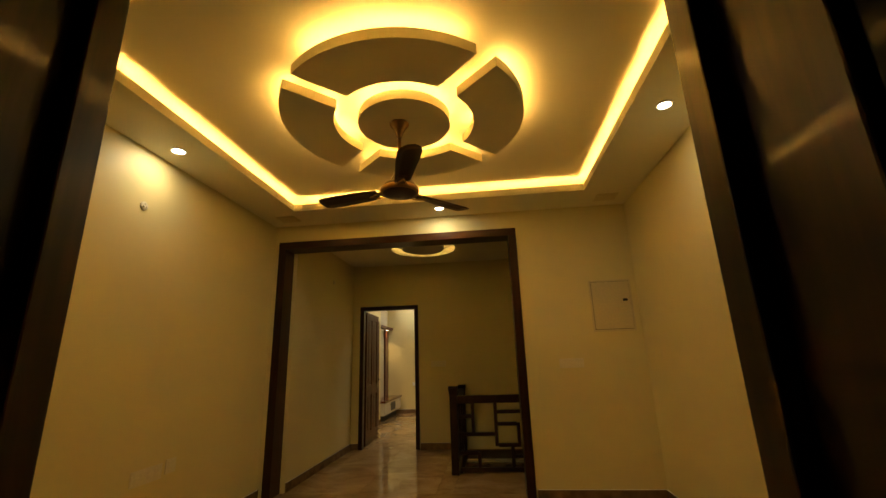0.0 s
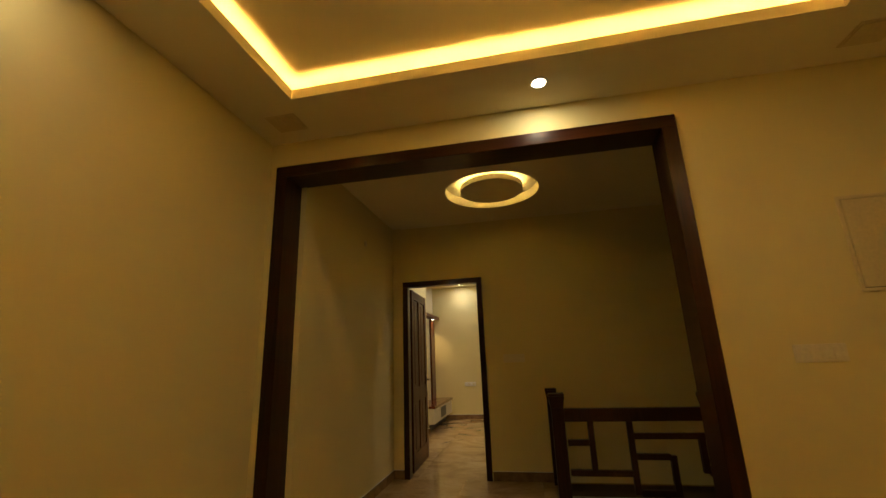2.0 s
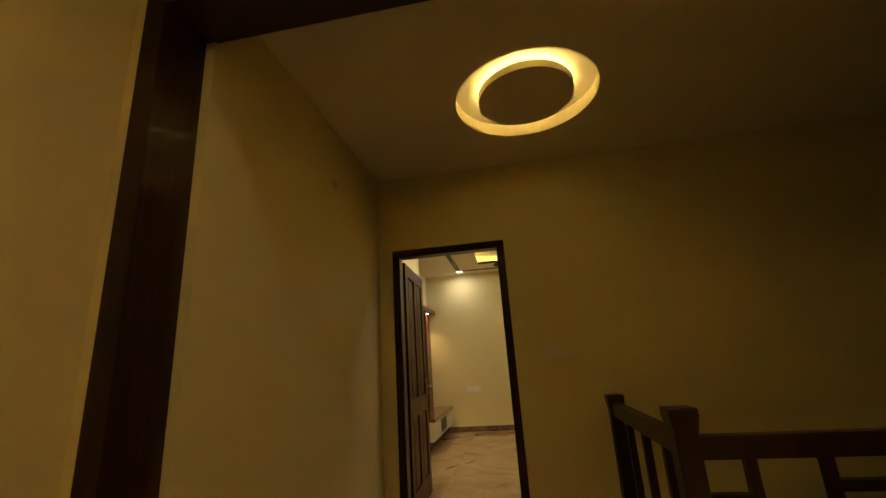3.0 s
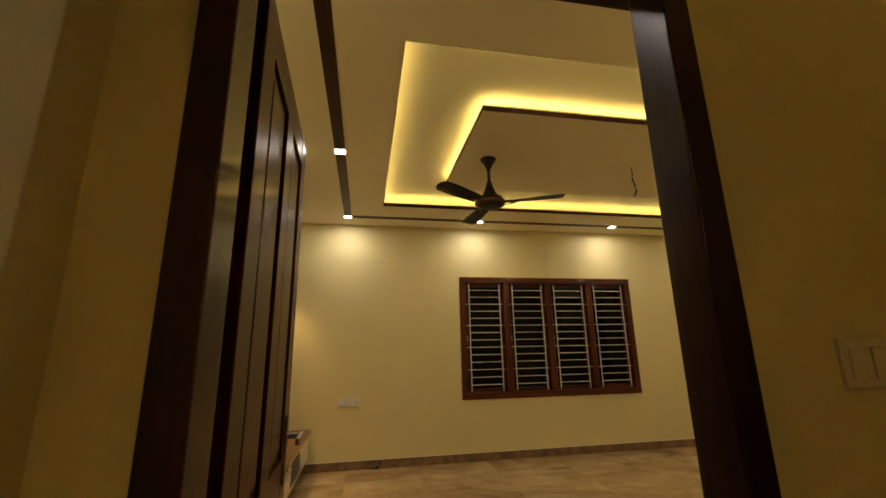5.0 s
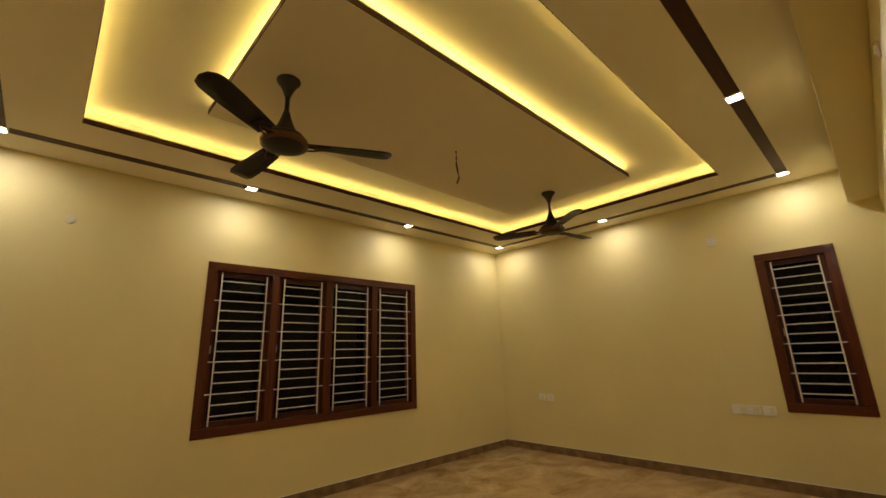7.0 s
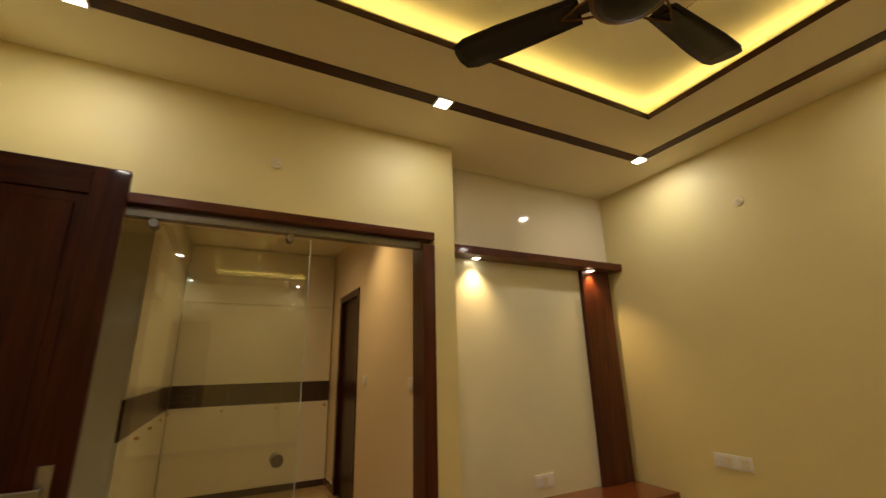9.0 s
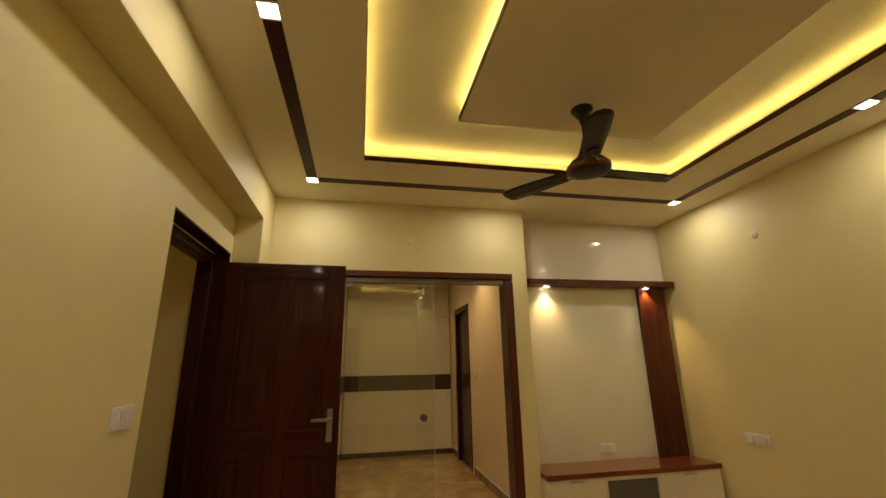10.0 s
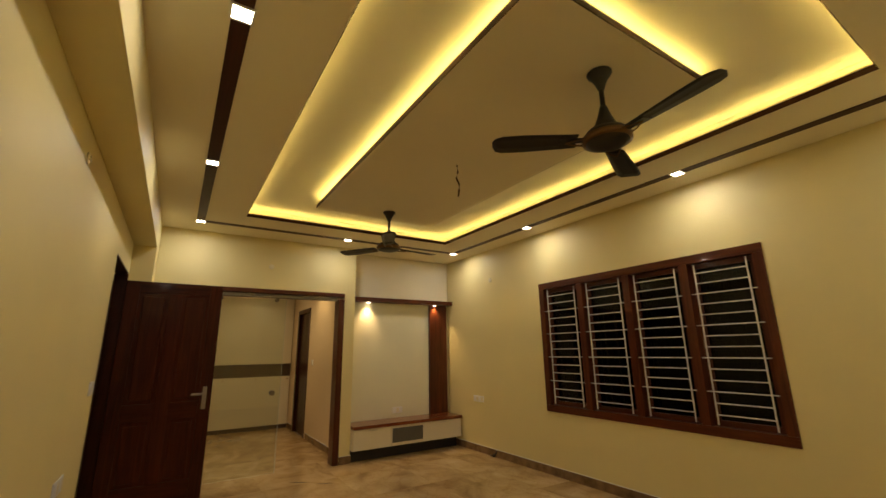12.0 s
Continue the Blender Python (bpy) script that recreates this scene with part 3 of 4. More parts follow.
def panel_door(name, label, width, height, at, turn, handle=True, timber=None, across=None):
    """A four-panel door leaf, hinged at its origin, that runs along +x."""
    d = thing(name, label, "door", at, turn, kind="structure")
    timber, across = timber or LEAF, across or LEAF_H
    t, s = 0.038, width * 0.135
    mid = height * 0.40
    part("stile", boxes((0, 0, 0.008, s, t, height), bev=0.003), timber, d)
    part("stile", boxes((width - s, 0, 0.008, width, t, height), bev=0.003), timber, d)
    part("stile", boxes((width / 2 - s / 2, 0, 0.2, width / 2 + s / 2, t, height - s), bev=0.003), timber, d)
    for z0, z1 in ((0.008, 0.2), (mid - 0.08, mid + 0.08), (height - s, height)):
        part("rail", boxes((s, 0.001, z0, width - s, t - 0.001, z1), bev=0.003), across, d)
    for xa, xb in ((s, width / 2 - s / 2), (width / 2 + s / 2, width - s)):
        for za, zb in ((0.2, mid - 0.08), (mid + 0.08, height - s)):
            bm = boxes((xa - 0.004, 0.012, za - 0.004, xb + 0.004, t - 0.012, zb + 0.004))
            box(bm, xa + 0.035, 0.005, za + 0.035, xb - 0.035, t - 0.005, zb - 0.035, bev=0.006)
            part("panel", bm, timber, d)
    if handle:
        for side in (-1, 1):
            y = -0.004 if side < 0 else t + 0.004
            lever = part("handle_plate", boxes((width - 0.085, y - 0.004, 0.84, width - 0.045, y + 0.004, 1.06), bev=0.002), SATIN, d, "satin steel lock plate")
            bm = tube(bmesh.new(), [(width - 0.065, y, 0.99), (width - 0.065, y + side * 0.05, 0.99)], 0.010, 10)
            box(bm, width - 0.19, y + side * 0.05 - 0.007, 0.98, width - 0.055, y + side * 0.05 + 0.007, 1.002, bev=0.004)
            part("lever", bm, SATIN, lever)
    for z in (0.25, 1.05, 1.85):
        part("hinge", tube(bmesh.new(), [(-0.008, t + 0.004, z), (-0.008, t + 0.004, z + 0.09)], 0.007, 10), STEEL, d)
    return d


panel_door("door_bedroom", "dark varnished four-panel wooden door, standing open", 0.855, 2.115, (-1.662, 6.195, 0.0), 92.2)
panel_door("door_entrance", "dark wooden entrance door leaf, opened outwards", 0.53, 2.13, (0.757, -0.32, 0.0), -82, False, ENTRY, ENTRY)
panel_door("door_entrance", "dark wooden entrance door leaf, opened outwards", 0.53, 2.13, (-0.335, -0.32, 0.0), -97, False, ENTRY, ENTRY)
bolt = thing("door_bolt", "brass tower bolt on the entrance door", "door bolt", (-0.295, -0.36, 1.80))
part("barrel", tube(bmesh.new(), [(0, 0, -0.06), (0, 0, 0.09)], 0.008, 10), BRASS, bolt)
part("plate", boxes((-0.03, -0.018, -0.05, -0.006, 0.018, 0.06), bev=0.003), BRASS, bolt)


# ---- windows ----
def window(name, label, width, z0, z1, lights, m):
    """Runs along +x from the origin, the room on the -y side."""
    t = thing(name, label, "window", kind="structure")
    t.matrix_world = m
    f, d = 0.075, 0.11
    part("window_frame", boxes((0, -0.012, z0, width, d, z0 + f), bev=0.003), TEAK_H, t)
    part("window_frame", boxes((0, -0.012, z1 - f, width, d, z1), bev=0.003), TEAK_H, t)
    n = lights
    cell = (width - f * (n + 1)) / n
    for i in range(n + 1):
        x = i * (cell + f)
        part("window_frame" if i in (0, n) else "mullion", boxes((x, -0.011, z0 + f, x + f, d, z1 - f), bev=0.003), TEAK, t)
    for i in range(n):
        x = f + i * (cell + f)
        part("pane", boxes((x, 0.085, z0 + f, x + cell, 0.091, z1 - f)), NIGHT, t, "dark glass with the night behind it")
        part("shutter", boxes((x + 0.001, 0.112, z0 + f, x + cell - 0.001, 0.13, z1 - f)), DARK, t, "dark board behind the glass")
        w = 0.045
        for b, m in (((x, 0.055, z0 + f, x + w, 0.084, z1 - f), TEAK), ((x + cell - w, 0.055, z0 + f, x + cell, 0.084, z1 - f), TEAK),
                     ((x + w, 0.056, z0 + f, x + cell - w, 0.083, z0 + f + w), TEAK_H), ((x + w, 0.056, z1 - f - w, x + cell - w, 0.083, z1 - f), TEAK_H)):
            part("sash", boxes(b, bev=0.003), m, t)
        part("stay", boxes((x + 0.018, 0.047, z0 + (z1 - z0) * 0.46, x + 0.030, 0.056, z0 + (z1 - z0) * 0.46 + 0.07), bev=0.002), GREY, t, "small grey window stay")
        h = z1 - z0 - 2 * f
        for k in range(2):
            xv = x + cell * (0.10 if k == 0 else 0.90)
            part("upright_bar", boxes((xv - 0.0055, 0.004, z0 + f + 0.015, xv + 0.0055, 0.010, z1 - f - 0.015)), GRILLE, t)
        for k in range(14):
            z = z0 + f + h * (0.035 + 0.93 * (k + 0.5) / 14)
            long = k % 3 == 2
            a, b = (x + 0.001, x + cell - 0.001) if long else (x + cell * 0.10, x + cell * 0.90)
            part("grille_bar", tube(bmesh.new(), [(a, 0.007, z), (b, 0.007, z)], 0.0046, 8), GRILLE, t)
    return t


window("window_1", "red-brown wooden four-light window with white steel grille", 2.40, 0.68, 2.175, 4, pose(-0.255, CY1, 0))
window("window_2", "narrow red-brown wooden window with white steel grille", 0.595, 0.68, 2.16, 1, pose(CX1, 7.155, 0, 0, 0, -90))


# ---- skirting ----
def skirting(name, *bs):
    e = structure(name, boxes(bs[0]), SKIRT, "polished brown marble skirting", "skirting")
    for b in bs[1:]:
        part("skirting_piece", boxes(b), SKIRT, e)
    for b in bs:
        part("joint", boxes((b[0] + 0.002, b[1] + 0.002, b[5], b[3] - 0.002, b[4] - 0.002, b[5] + 0.005)), WHITE, e, "thin white filler line")


H, D = 0.09, 0.012
skirting("skirting_bedroom", (NICHE, CY1 - D, 0, CX1, CY1, H), (CX1 - D, CY0, 0, CX1, CY1 - D, H), (-0.74, CY0, 0, CX1 - D, CY0 + D, H), (CX0, 8.585, 0, CX0 + D, 8.73 + D, H), (NICHE, 8.73, 0, CX0, 8.73 + D, H))
skirting("skirting_hall", (AX0, AY0, 0, AX0 + D, AY1, H), (AX1 - D, AY0, 0, AX1, AY1, H), (0.75, AY1 - D, 0, AX1 - D, AY1, H))
skirting("skirting_lobby", (LX0, LY0 + 0.03, 0, LX0 + D, LY1, H), (LX0 + D, LY1 - D, 0, -1.71, LY1, H), (-0.745, LY1 - D, 0, -0.08, LY1, H))
skirting("skirting_dressing", (-4.0, KY1 - D, 0, KX1, KY1, H), (KX0, KY1 - D, 0, -4.95, KY1, H))


# ---- fans ----
def ceiling_fan(label, at, angle, drop, body, trim, ring, span=0.60, mount=None):
    f = thing("ceiling_fan", label, "ceiling fan", at)
    mount = mount or body
    part("canopy", lathe(bmesh.new(), [(0.014, -0.105), (0.018, -0.098), (0.027, -0.070), (0.044, -0.036), (0.062, -0.014), (0.066, -0.006), (0.066, 0.0)]), mount, f, smooth=True)
    part("down_rod", lathe(bmesh.new(), [(0.013, -drop + 0.05), (0.013, -0.05)], 14), mount, f, smooth=True)
    part("lower_canopy", lathe(bmesh.new(), [(0.072, -drop + 0.045), (0.070, -drop + 0.055), (0.052, -drop + 0.085), (0.036, -drop + 0.125), (0.024, -drop + 0.165), (0.019, -drop + 0.185), (0.014, -drop + 0.19)]), body, f, smooth=True)
    part("motor", lathe(bmesh.new(), [(0.03, -drop - 0.040), (0.085, -drop - 0.036), (0.112, -drop - 0.024), (0.118, -drop - 0.008), (0.118, -drop + 0.014), (0.100, -drop + 0.038), (0.05, -drop + 0.050)]), body, f, smooth=True)
    part("motor_ring", lathe(bmesh.new(), [(0.1120, -drop - 0.025), (0.1240, -drop - 0.021), (0.1270, -drop - 0.012), (0.1265, -drop + 0.006), (0.1175, -drop + 0.010)]), trim, f, ring, smooth=True)
    for k in range(3):
        m = pose(0, 0, -drop - 0.005, 0, 0, angle + 120 * k)
        bm = bmesh.new()
        box(bm, 0.09, -0.022, -0.004, 0.17, 0.022, 0.004, 0.002, m)
        box(bm, 0.165, -0.038, -0.010, 0.245, 0.038, -0.003, 0.003, m @ pose(0, 0, 0, 11, 0, 0))
        part("blade_arm", bm, body, f)
        bm = bmesh.new()
        for side in (-1, 1):
            tube(bm, [tuple(m @ Vector((0.105, side * 0.045, -0.010))), tuple(m @ Vector((0.165, side * 0.026, -0.013))), tuple(m @ Vector((0.215, 0.0, -0.013)))], 0.0045, 6)
        part("bracket", bm, trim, f, "thin metal bracket under the blade")
        bm = bmesh.new()
        rows = []
        for i in range(9):
            u = i / 8
            x = 0.155 + u * (span - 0.155)
            w = 0.050 + 0.018 * min(1.0, u * 1.6)
            if i == 8:
                w *= 0.80
            tilt = radians(12 - 4 * u)
            row = []
            for v, e in ((-1, 0), (-0.4, 0.006), (0.4, 0.006), (1, 0)):
                y = v * w
                row.append((x - (0.018 * abs(v) ** 3 if i == 8 else 0), y * math.cos(tilt), y * math.sin(tilt) + e))
            rows.append(row)
        top = [[bm.verts.new(p) for p in r] for r in rows]
        low = [[bm.verts.new((p[0], p[1], p[2] - 0.005)) for p in r] for r in rows]
        for i in range(8):
            for j in range(3):
                bm.faces.new((top[i][j], top[i + 1][j], top[i + 1][j + 1], top[i][j + 1]))
                bm.faces.new((low[i][j], low[i][j + 1], low[i + 1][j + 1], low[i + 1][j]))
            for j in (0, 3):
                bm.faces.new((top[i][j], low[i][j], low[i + 1][j], top[i + 1][j]))
        for i in (0, 8):
            for j in range(3):
                bm.faces.new((top[i][j], top[i][j + 1], low[i][j + 1], low[i][j]))
        bmesh.ops.transform(bm, matrix=m, verts=bm.verts)
        part("blade", bm, body, f, smooth=True)
    return f


ceiling_fan("brown three-blade ceiling fan with brass trim", (-0.13, 1.78, ACEIL), 48, 0.485, FAN_BROWN, BRASS, "polished brass ring", mount=BRASS)
ceiling_fan("black three-blade ceiling fan hanging from the plate", (-0.43, 8.462, CCEIL + 0.02), -25, 0.39, FAN_DARK, BRONZE, "dull bronze ring round the motor")
ceiling_fan("black three-blade ceiling fan hanging from the plate", (2.26, 8.46, CCEIL + 0.02), -7, 0.39, FAN_DARK, BRONZE, "dull bronze ring round the motor")

wire = thing("loose_wire", "loose brown wire hanging from the ceiling plate", "wire", (0.912, 8.436, CCEIL + 0.02))
part("cable", tube(bmesh.new(), [(0.0, 0, 0.0), (0.004, 0.004, -0.06), (-0.008, -0.004, -0.11), (0.016, 0.006, -0.17), (0.022, 0.0, -0.22), (0.0, 0.004, -0.27)], 0.007), FAN_BROWN, wire)


# ---- stair railing ----
rail = thing("stair_railing", "black-brown wooden railing with a geometric lattice", "railing", (0, 0, 0))


def post(x, y, h):
    """A square newel whose head flares out towards its cap."""
    bm = boxes((x - 0.045, y - 0.045, 0.0, x + 0.045, y + 0.045, h - 0.10), bev=0.004)
    lo = [bm.verts.new((x + a * 0.045, y + b * 0.045, h - 0.10)) for a, b in ((-1, -1), (1, -1), (1, 1), (-1, 1))]
    hi = [bm.verts.new((x + a * 0.058, y + b * 0.058, h - 0.02)) for a, b in ((-1, -1), (1, -1), (1, 1), (-1, 1))]
    for i in range(4):
        bm.faces.new((lo[i], lo[(i + 1) % 4], hi[(i + 1) % 4], hi[i]))
    bm.faces.new(lo)
    bm.faces.new(hi)
    box(bm, x - 0.058, y - 0.058, h - 0.02, x + 0.058, y + 0.058, h, bev=0.008)
    part("post", bm, RAIL, rail)


YR = 4.61
for x, y, h in ((-0.095, YR, 0.975), (0.95, YR, 0.965), (-0.085, 5.93, 0.915)):
    post(x, y, h)
part("handrail", boxes((-0.05, YR - 0.03, 0.775, 0.905, YR + 0.03, 0.865), bev=0.006), RAIL, rail)
part("bottom_rail", boxes((-0.04, YR - 0.02, 0.03, 0.905, YR + 0.02, 0.075), bev=0.003), RAIL, rail)
b = 0.02
for x, z0, z1 in ((0.13, 0.44, 0.775), (0.40, 0.30, 0.775), (0.66, 0.32, 0.55), (0.86, 0.44, 0.675), (0.58, 0.075, 0.31), (0.19, 0.075, 0.24)):
    part("lattice_bar", boxes((x - b, YR - b, z0, x + b, YR + b, z1), bev=0.002), RAIL, rail)
for z, x0, x1 in ((0.63, -0.04, 0.11), (0.43, -0.04, 0.38), (0.675, 0.42, 0.905), (0.54, 0.42, 0.64), (0.31, 0.42, 0.68), (0.19, 0.60, 0.905), (0.23, -0.04, 0.17), (0.44, 0.88, 0.905)):
    part("lattice_bar", boxes((x0, YR - b, z - b, x1, YR + b, z + b), bev=0.002), RAIL, rail)
part("handrail", boxes((-0.115, YR + 0.045, 0.775, -0.055, 5.885, 0.865), bev=0.006), RAIL, rail)
part("bottom_rail", boxes((-0.105, YR + 0.045, 0.03, -0.065, 5.885, 0.075), bev=0.003), RAIL, rail)
for y in (4.9, 5.25, 5.6):
    part("lattice_bar", boxes((-0.105, y - b, 0.075, -0.065, y + b, 0.775), bev=0.002), RAIL, rail)
bm = bmesh.new()
box(bm, 0, -0.03, -0.045, 1.9, 0.03, 0.045, 0.006, pose(0.98, YR, 0.80, 0, 34, 0))
part("handrail", bm, RAIL, rail)
stair = thing("staircase", "dark marble steps going down beyond the railing", "staircase", kind="structure")
for i in range(10):
    x = 1.0 + 0.26 * i
    part("step", boxes((x, 4.66, -0.175 * (i + 1) - 0.1, x + 0.27, 5.98, -0.175 * (i + 1)), bev=0.004), SKIRT, stair)
part("landing", boxes((-0.06, 4.66, -0.25, 1.0, 5.98, -0.175)), SKIRT, stair)


# ---- television niche ----
bench = thing("television_bench", "white lacquered wall bench with a polished brown top", "television bench", (0, 0, 0))
part("body", boxes((NICHE, 8.735, 0.145, -2.02, 10.42, 0.405), bev=0.003), LACQUER, bench)
# dark board, set back, fills the gap from the body to the floor
part("plinth", boxes((NICHE, 8.74, 0.0, -2.13, 10.415, 0.144)), DARK, bench, "dark board set back under the bench")
part("top", boxes((NICHE, 8.732, 0.405, -1.98, 10.425, 0.445), bev=0.004), BENCH, bench, "polished red-brown wooden top")
for y0, y1 in ((8.74, 9.27), (9.78, 10.415)):
    dr = part("drawer_front", boxes((-2.022, y0, 0.15, -2.0, y1, 0.40), bev=0.002), LACQUER, bench)
    yc = (y0 + y1) / 2
    part("handle", boxes((-2.0, yc - 0.06, 0.372, -1.988, yc + 0.06, 0.384), bev=0.002), STEEL, dr, "thin steel handle")
part("drawer_front", boxes((-2.022, 9.275, 0.15, -2.0, 9.775, 0.40), bev=0.002), LACQUER, bench)
part("vent_panel", boxes((-2.0, 9.29, 0.19, -1.995, 9.76, 0.37)), VENT, bench, "dark grey mesh panel")

unit = thing("television_wall_unit", "white laminate television unit with brown pillar and shelf", "wall unit", (0, 0, 0))
part("back_panel", boxes((NICHE, 8.735, 0.445, NICHE + 0.022, 10.08, 2.10), bev=0.002), PANEL, unit)
part("pillar", boxes((NICHE, 10.08, 0.445, -2.33, 10.40, 2.10), bev=0.003), TEAK, unit, "tall red-brown wooden pillar")
part("shelf", boxes((NICHE, 8.735, 2.10, -2.22, 10.45, 2.16), bev=0.004), TEAK_H, unit, "dark brown wooden shelf above")
part("upper_panel", boxes((NICHE, 8.735, 2.16, NICHE + 0.02, 10.45, CCEIL), bev=0.001), LACQUER, unit, "glossy white panel up to the ceiling")
for y in (9.02, 10.16):
    dl = part("spot_lamp", boxes((-2.335, y - 0.03, 2.093, -2.275, y + 0.03, 2.0995), bev=0.002), WHITE, unit, "small glowing spot lamp")
    part("lens", boxes((-2.325, y - 0.02, 2.090, -2.285, y + 0.02, 2.0925)), LENS, dl)
    spot((-2.305, y, 2.085), SPOT_SHELF, (1.0, 0.66, 0.32), 100, 1.0, 0.015)


# ---- dressing room ----
gf = thing("door_frame_dressing", "dark wooden frame with a steel sliding track", "door frame", kind="structure")
part("jamb", boxes((KX1 - 0.005, 8.50, 0, CX0 + 0.012, 8.58, 2.09), bev=0.004), TEAK, gf)
part("jamb", boxes((KX1 - 0.005, 6.60, 0, CX0 + 0.012, 6.68, 2.09), bev=0.004), TEAK, gf)
part("head", boxes((KX1 - 0.005, 6.60, 2.12, CX0 + 0.012, 8.58, 2.172), bev=0.004), TEAK_Y, gf)
part("track", boxes((-2.19, 6.68, 2.07, -2.14, 8.50, 2.12), bev=0.003), IRON, gf, "grey steel track")
gd = thing("glass_door", "frameless clear glass sliding door, half open", "glass door", (0, 0, 0))
pane = part("pane", boxes((-2.17, 6.88, 0.012, -2.16, 7.825, 2.05), bev=0.002), CLEAR, gd)
pane.visible_shadow = False
# opaque pale strip; its colour stands in for light caught in the edge
part("edge", boxes((-2.1715, 7.825, 0.012, -2.1585, 7.829, 2.05)), LIT_EDGE, gd, "pale strip coloured like the light caught in the glass edge")
for y in (7.076, 7.713):
    part("roller", tube(bmesh.new(), [(-2.20, y, 2.045), (-2.13, y, 2.045)], 0.022, 14), IRON, gd, "steel roller")
part("knob", tube(bmesh.new(), [(-2.20, 7.733, 0.915), (-2.13, 7.733, 0.915)], 0.03, 18), IRON, gd, "round dull steel knob")



def wardrobe(m, width, depth, doors, label):
    """Runs along +x from the origin, its doors on the -y side."""
    w = thing("wardrobe", label, "wardrobe", group="fitted wardrobes")
    w.matrix_world = m
    part("body", boxes((0, 0.02, 0.07, width, depth, KCEIL - 0.005)), LACQUER, w)
    part("plinth", boxes((0, 0.012, 0.0, width, depth, 0.068)), STRIPE, w, "dark brown plinth")
    step = width / doors
    for i in range(doors):
        a, c = i * step + 0.0012, (i + 1) * step - 0.0012
        for z0, z1 in ((0.072, 0.948), (1.185, 2.10), (2.104, KCEIL - 0.03)):
            d = part("door", boxes((a, 0, z0, c, 0.018, z1), bev=0.001), LACQUER, w)
            if z0 < 0.5:
                xk = c - 0.05
                part("knob", lathe(bmesh.new(), [(0.012, 0.0), (0.008, 0.012), (0.014, 0.026), (0.006, 0.03)], 14, pose(xk, 0.001, 0.90, 90)), BRASS, d)
        part("band", boxes((a, -0.001, 0.95, c, 0.018, 1.183), bev=0.001), STRIPE, w, "dark brown laminate band")
    return w


wardrobe(pose(KX0, KY0 + 0.003, 0, 0, 0, 90), KY1 - KY0 - 0.016, 0.48, 3, "white lacquered fitted wardrobe with a dark brown band")
wardrobe(pose(-3.0, KY0, 0, 0, 0, 180), 2.335, 0.5, 4, "white lacquered fitted wardrobe with a dark brown band")
kd = thing("door_dressing", "dark wooden inner door frame with a closed door", "door", kind="structure")
part("jamb", boxes((-4.94, KY1 - 0.012, 0, -4.86, 8.735, 2.09), bev=0.003), WOOD, kd)
part("jamb", boxes((-4.18, KY1 - 0.012, 0, -4.10, 8.735, 2.09), bev=0.003), WOOD, kd)
part("head", boxes((-4.94, KY1 - 0.012, 2.09, -4.10, 8.735, 2.17), bev=0.003), WOOD_H, kd)
part("leaf", boxes((-4.86, 8.69, 0.005, -4.18, 8.725, 2.09)), RAIL, kd, "dark closed door leaf")
spot((-3.3, 8.25, KCEIL - 0.02), SPOT_CLOSET, (1.0, 0.69, 0.32), 120, 0.9)
spot((-4.3, 7.75, KCEIL - 0.02), SPOT_CLOSET * 0.6, (1.0, 0.71, 0.36), 160, 1.0)
for x, y in ((-3.3, 8.25), (-4.3, 7.75)):
    round_downlight(x, y, KCEIL)


# ---- switches, sockets, hooks ----
def switch_plate(m, width, height, keys, label, mat=WHITE):
    """Lies on the wall: +x along it, the room on the -y side."""
    t = thing("switch_plate", label, "switch plate")
    t.matrix_world = m
    part("plate", boxes((-width / 2, -0.009, -height / 2, width / 2, 0, height / 2), bev=0.003), mat, t)
    k = (width - 0.024) / keys
    for i in range(keys):
        x = -width / 2 + 0.012 + i * k
        part("rocker" if i < keys - 1 or keys == 1 else "socket", boxes((x + 0.003, -0.0125, -height / 2 + 0.016, x + k - 0.003, -0.008, height / 2 - 0.016), bev=0.0015), mat if i % 2 == 0 else IVORY, t)
    return t


N, S, E, W = 0, 180, -90, 90
switch_plate(pose(-1.585, CY1, 0.705, 0, 0, N), 0.235, 0.085, 4, "white modular switch plate on cream wall")
switch_plate(pose(CX1, 7.475, 0.68, 0, 0, E), 0.24, 0.085, 4, "white modular switch plate on cream wall")
switch_plate(pose(CX1, 7.29, 0.68, 0, 0, E), 0.10, 0.085, 2, "small white socket plate on cream wall")
switch_plate(pose(CX1, 9.80, 0.69, 0, 0, E), 0.10, 0.085, 2, "small white socket plate on cream wall")
switch_plate(pose(CX1, 9.67, 0.69, 0, 0, E), 0.10, 0.085, 2, "small white socket plate on cream wall")
switch_plate(pose(0.06, CY0, 0.66, 0, 0, S), 0.24, 0.09, 4, "white socket plate low on the cream wall")
switch_plate(pose(-0.54, CY0, 1.16, 0, 0, S), 0.17, 0.095, 3, "white switch plate beside the bedroom door")
switch_plate(pose(CX1, 7.49, 2.375, 0, 0, E), 0.085, 0.085, 1, "small square white socket plate high on the wall")
switch_plate(pose(1.185, AY1, 1.22, 0, 0, N), 0.235, 0.09, 4, "cream switch plate beside the wide opening", IVORY)
switch_plate(pose(AX0, 2.22, 0.585, 0, 0, W), 0.27, 0.10, 4, "cream socket plate low on the hall wall", IVORY)
switch_plate(pose(AX0, 2.44, 0.60, 0, 0, W), 0.10, 0.10, 1, "small cream socket plate low on the hall wall", IVORY)
switch_plate(pose(-0.44, LY1, 1.235, 0, 0, N), 0.235, 0.09, 4, "cream switch plate in the dim lobby", IVORY)
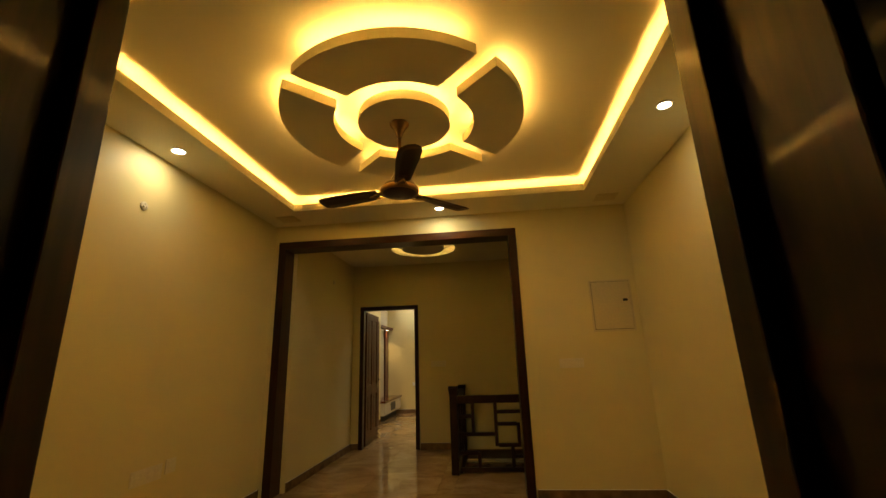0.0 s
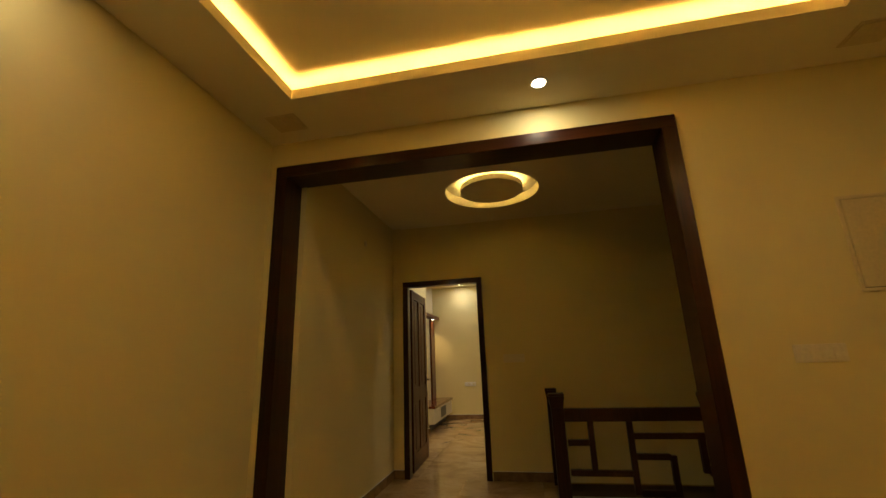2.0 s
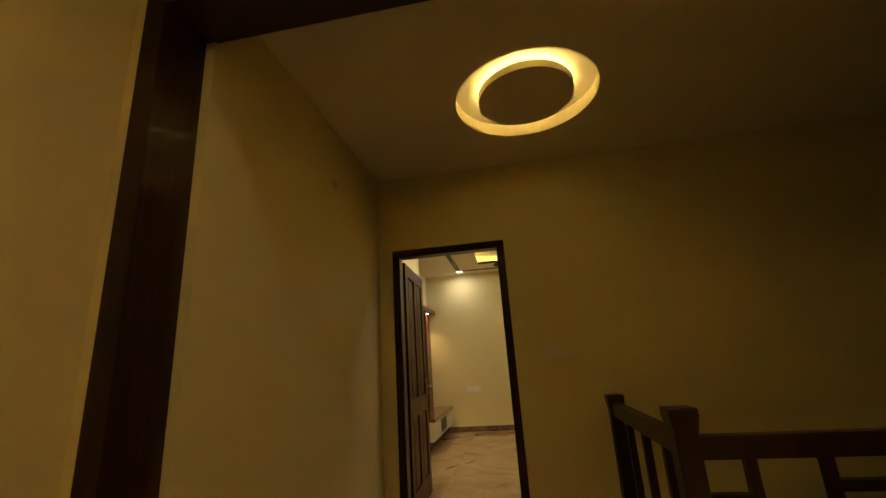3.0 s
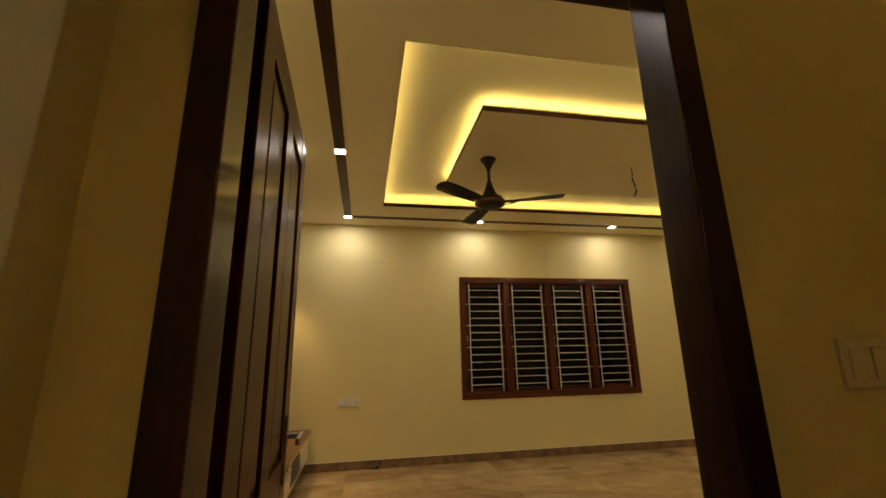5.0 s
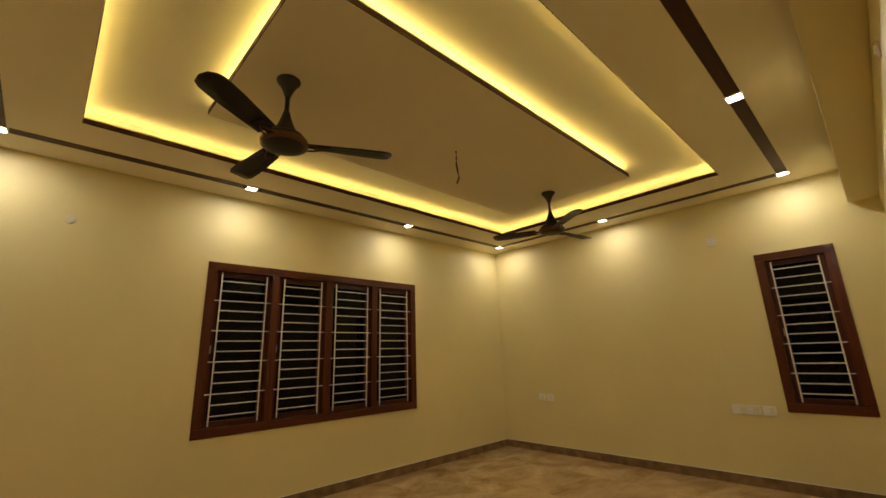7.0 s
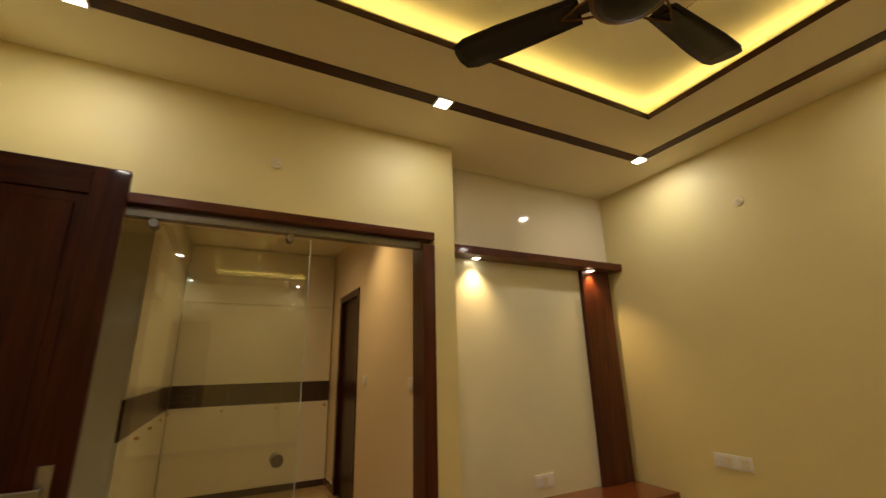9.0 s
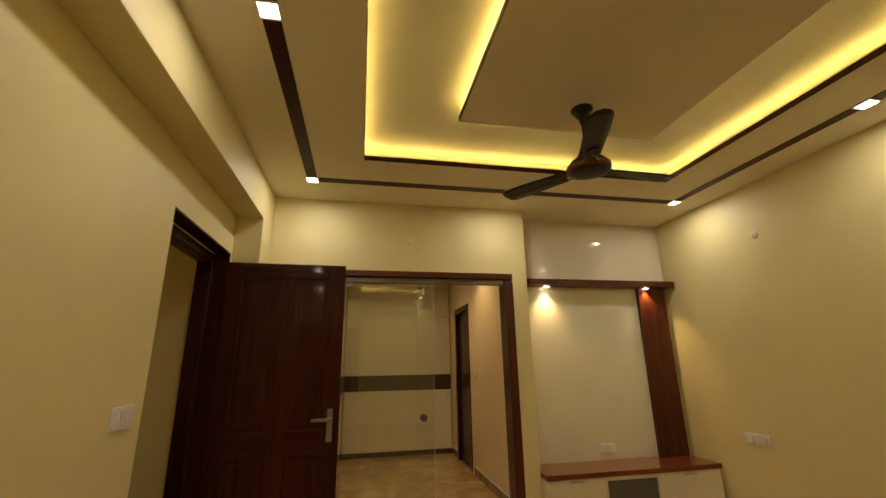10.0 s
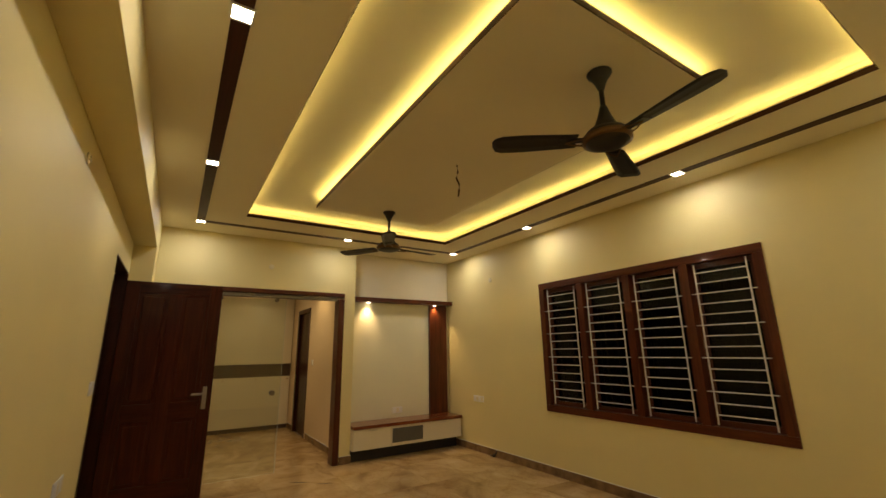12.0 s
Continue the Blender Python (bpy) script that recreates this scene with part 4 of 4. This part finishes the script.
switch_plate(pose(NICHE + 0.022, 9.54, 0.55, 0, 0, W), 0.16, 0.085, 3, "white socket plate on the television panel")
switch_plate(pose(-3.82, KY1, 1.22, 0, 0, N), 0.09, 0.09, 2, "small white switch plate in the dressing room")
switch_plate(pose(-2.64, KY1, 1.22, 0, 0, N), 0.16, 0.09, 3, "white switch plate in the dressing room")


def wall_point(m, label="small round cream wiring cover on the wall"):
    t = thing("wall_point", label, "wiring cover")
    t.matrix_world = m
    part("cover", lathe(bmesh.new(), [(0.032, 0.0), (0.032, 0.006), (0.02, 0.010)], 20, pose(0, 0, 0, 90)), IVORY, t)
    for a in (90, 210, 330):
        c, e = 0.013 * math.cos(radians(a)), 0.013 * math.sin(radians(a))
        part("terminal", tube(bmesh.new(), [(c, -0.008, e), (c, -0.015, e)], 0.006, 10), IVORY, t)
    return t


wall_point(pose(-1.22, CY1, 2.372, 0, 0, N))
wall_point(pose(0.89, CY0, 2.355, 0, 0, S))
wall_point(pose(CX0, 7.60, 2.46, 0, 0, W))
wall_point(pose(AX0, 1.85, 2.43, 0, 0, W))
wall_point(pose(AX1, 1.89, 2.434, 0, 0, E))
wall_point(pose(LX0, 5.09, 2.44, 0, 0, W))

db = thing("distribution_box", "cream metal fuse box door set in the wall", "fuse box", (1.645, AY1, 1.78))
# near-black sheet: paints the shadow line in the groove round the door
part("back", boxes((-0.20, -0.004, -0.26, 0.20, 0, 0.25)), RAIL, db)
for b in ((-0.205, -0.016, -0.265, 0.205, 0, -0.247), (-0.205, -0.013, 0.237, 0.205, 0, 0.255), (-0.205, -0.013, -0.247, -0.19, 0, 0.237), (0.19, -0.013, -0.247, 0.205, 0, 0.237)):
    part("box_rim", boxes(b, bev=0.003), BOX, db)
part("box_door", boxes((-0.186, -0.017, -0.243, 0.186, -0.005, 0.233), bev=0.003), BOX, db)
part("latch", boxes((0.11, -0.024, 0.03, 0.155, -0.017, 0.055), bev=0.002), BLACK, db, "small black latch")
for x, y in ((1.66, 3.45), (-1.75, 3.45)):
    cp = thing("ceiling_plate", "square plaster access plate in the ceiling border", "ceiling plate", (x, y, ACEIL), group="ceiling plates")
    part("rim", boxes((-0.105, -0.095, -0.005, 0.105, -0.082, 0.0), (-0.105, 0.082, -0.005, 0.105, 0.095, 0.0), (-0.105, -0.082, -0.005, -0.092, 0.082, 0.0), (0.092, -0.082, -0.005, 0.105, 0.082, 0.0)), BOX, cp)
    part("plate", boxes((-0.088, -0.078, -0.009, 0.088, 0.078, 0.0), bev=0.003), BOX, cp)

stub = thing("cable_stub", "short black cable end lying against the skirting", "cable", (-1.27, CY1 - 0.03, 0.0))
part("sheath", tube(bmesh.new(), [(-0.06, 0.0, 0.010), (-0.02, -0.015, 0.012), (0.02, 0.0, 0.022), (0.045, 0.012, 0.05), (0.05, 0.014, 0.085)], 0.009), BLACK, stub)
part("clip", boxes((-0.005, -0.012, 0.0, 0.03, 0.014, 0.034), bev=0.003), BLACK, stub)


# ---- floor tiles, last ----
def lay(floor, x0, x1, y0, y1, size, keep=lambda x, y: True):
    shared = {}
    y = y0
    while y < y1 - 0.01:
        x = x0
        h = min(size, y1 - y)
        while x < x1 - 0.01:
            w = min(size, x1 - x)
            if keep(x + w / 2, y + h / 2):
                key = (round(w, 3), round(h, 3))
                if key not in shared:
                    bm = boxes((0.0008, 0.0008, -0.012, w - 0.0008, h - 0.0008, 0.0), bev=0.0006)
                    bmesh.ops.recalc_face_normals(bm, faces=bm.faces)
                    me = bpy.data.meshes.new("tile")
                    bm.to_mesh(me)
                    bm.free()
                    me.materials.append(MARBLE)
                    shared[key] = me
                ob = new("tile", shared[key])
                ob.location = (x, y, 0)
                ob.parent = floor
            x += size
        y += size


lay(floor_hall, AX0, AX1, -2.0, LY0, 0.8)
lay(floor_lobby, LX0, -0.06, LY0, LY1, 0.8)
lay(floor_lobby, -0.06, LX1, LY0, 4.66, 0.8)
lay(floor_bedroom, NICHE, CX1, LY1, CY1, 0.8)
lay(floor_dressing, KX0, NICHE, CY0, KY1, 0.8)


# ---- dark natural veins that cross the bedroom marble ----
def vein(points, width, seed):
    """A thin ragged streak lying in the polish of the floor."""
    rnd = random.Random(seed)
    bm = bmesh.new()
    left, right = [], []
    n = 14
    (xa, ya), (xb, yb) = points
    d = Vector((xb - xa, yb - ya, 0)).normalized()
    side = Vector((-d.y, d.x, 0))
    for i in range(n + 1):
        u = i / n
        p = Vector((xa + (xb - xa) * u, ya + (yb - ya) * u, 0.0012)) + side * rnd.uniform(-0.008, 0.008)
        w = width * math.sin(math.pi * min(max(u, 0.04), 0.96)) * rnd.uniform(0.5, 1.2)
        left.append(bm.verts.new(p + side * w))
        right.append(bm.verts.new(p - side * w))
    for i in range(n):
        bm.faces.new((left[i], left[i + 1], right[i + 1], right[i]))
    return bm


for k, (a, b) in enumerate((((-1.72, 7.90), (-1.58, 8.10)), ((-1.50, 8.14), (-1.40, 8.29)), ((2.63, 8.26), (2.75, 8.12)), ((2.81, 8.06), (3.03, 7.82)))):
    part("vein", vein((a, b), 0.012, k), VEIN, floor_bedroom, "dark ragged vein in the marble")
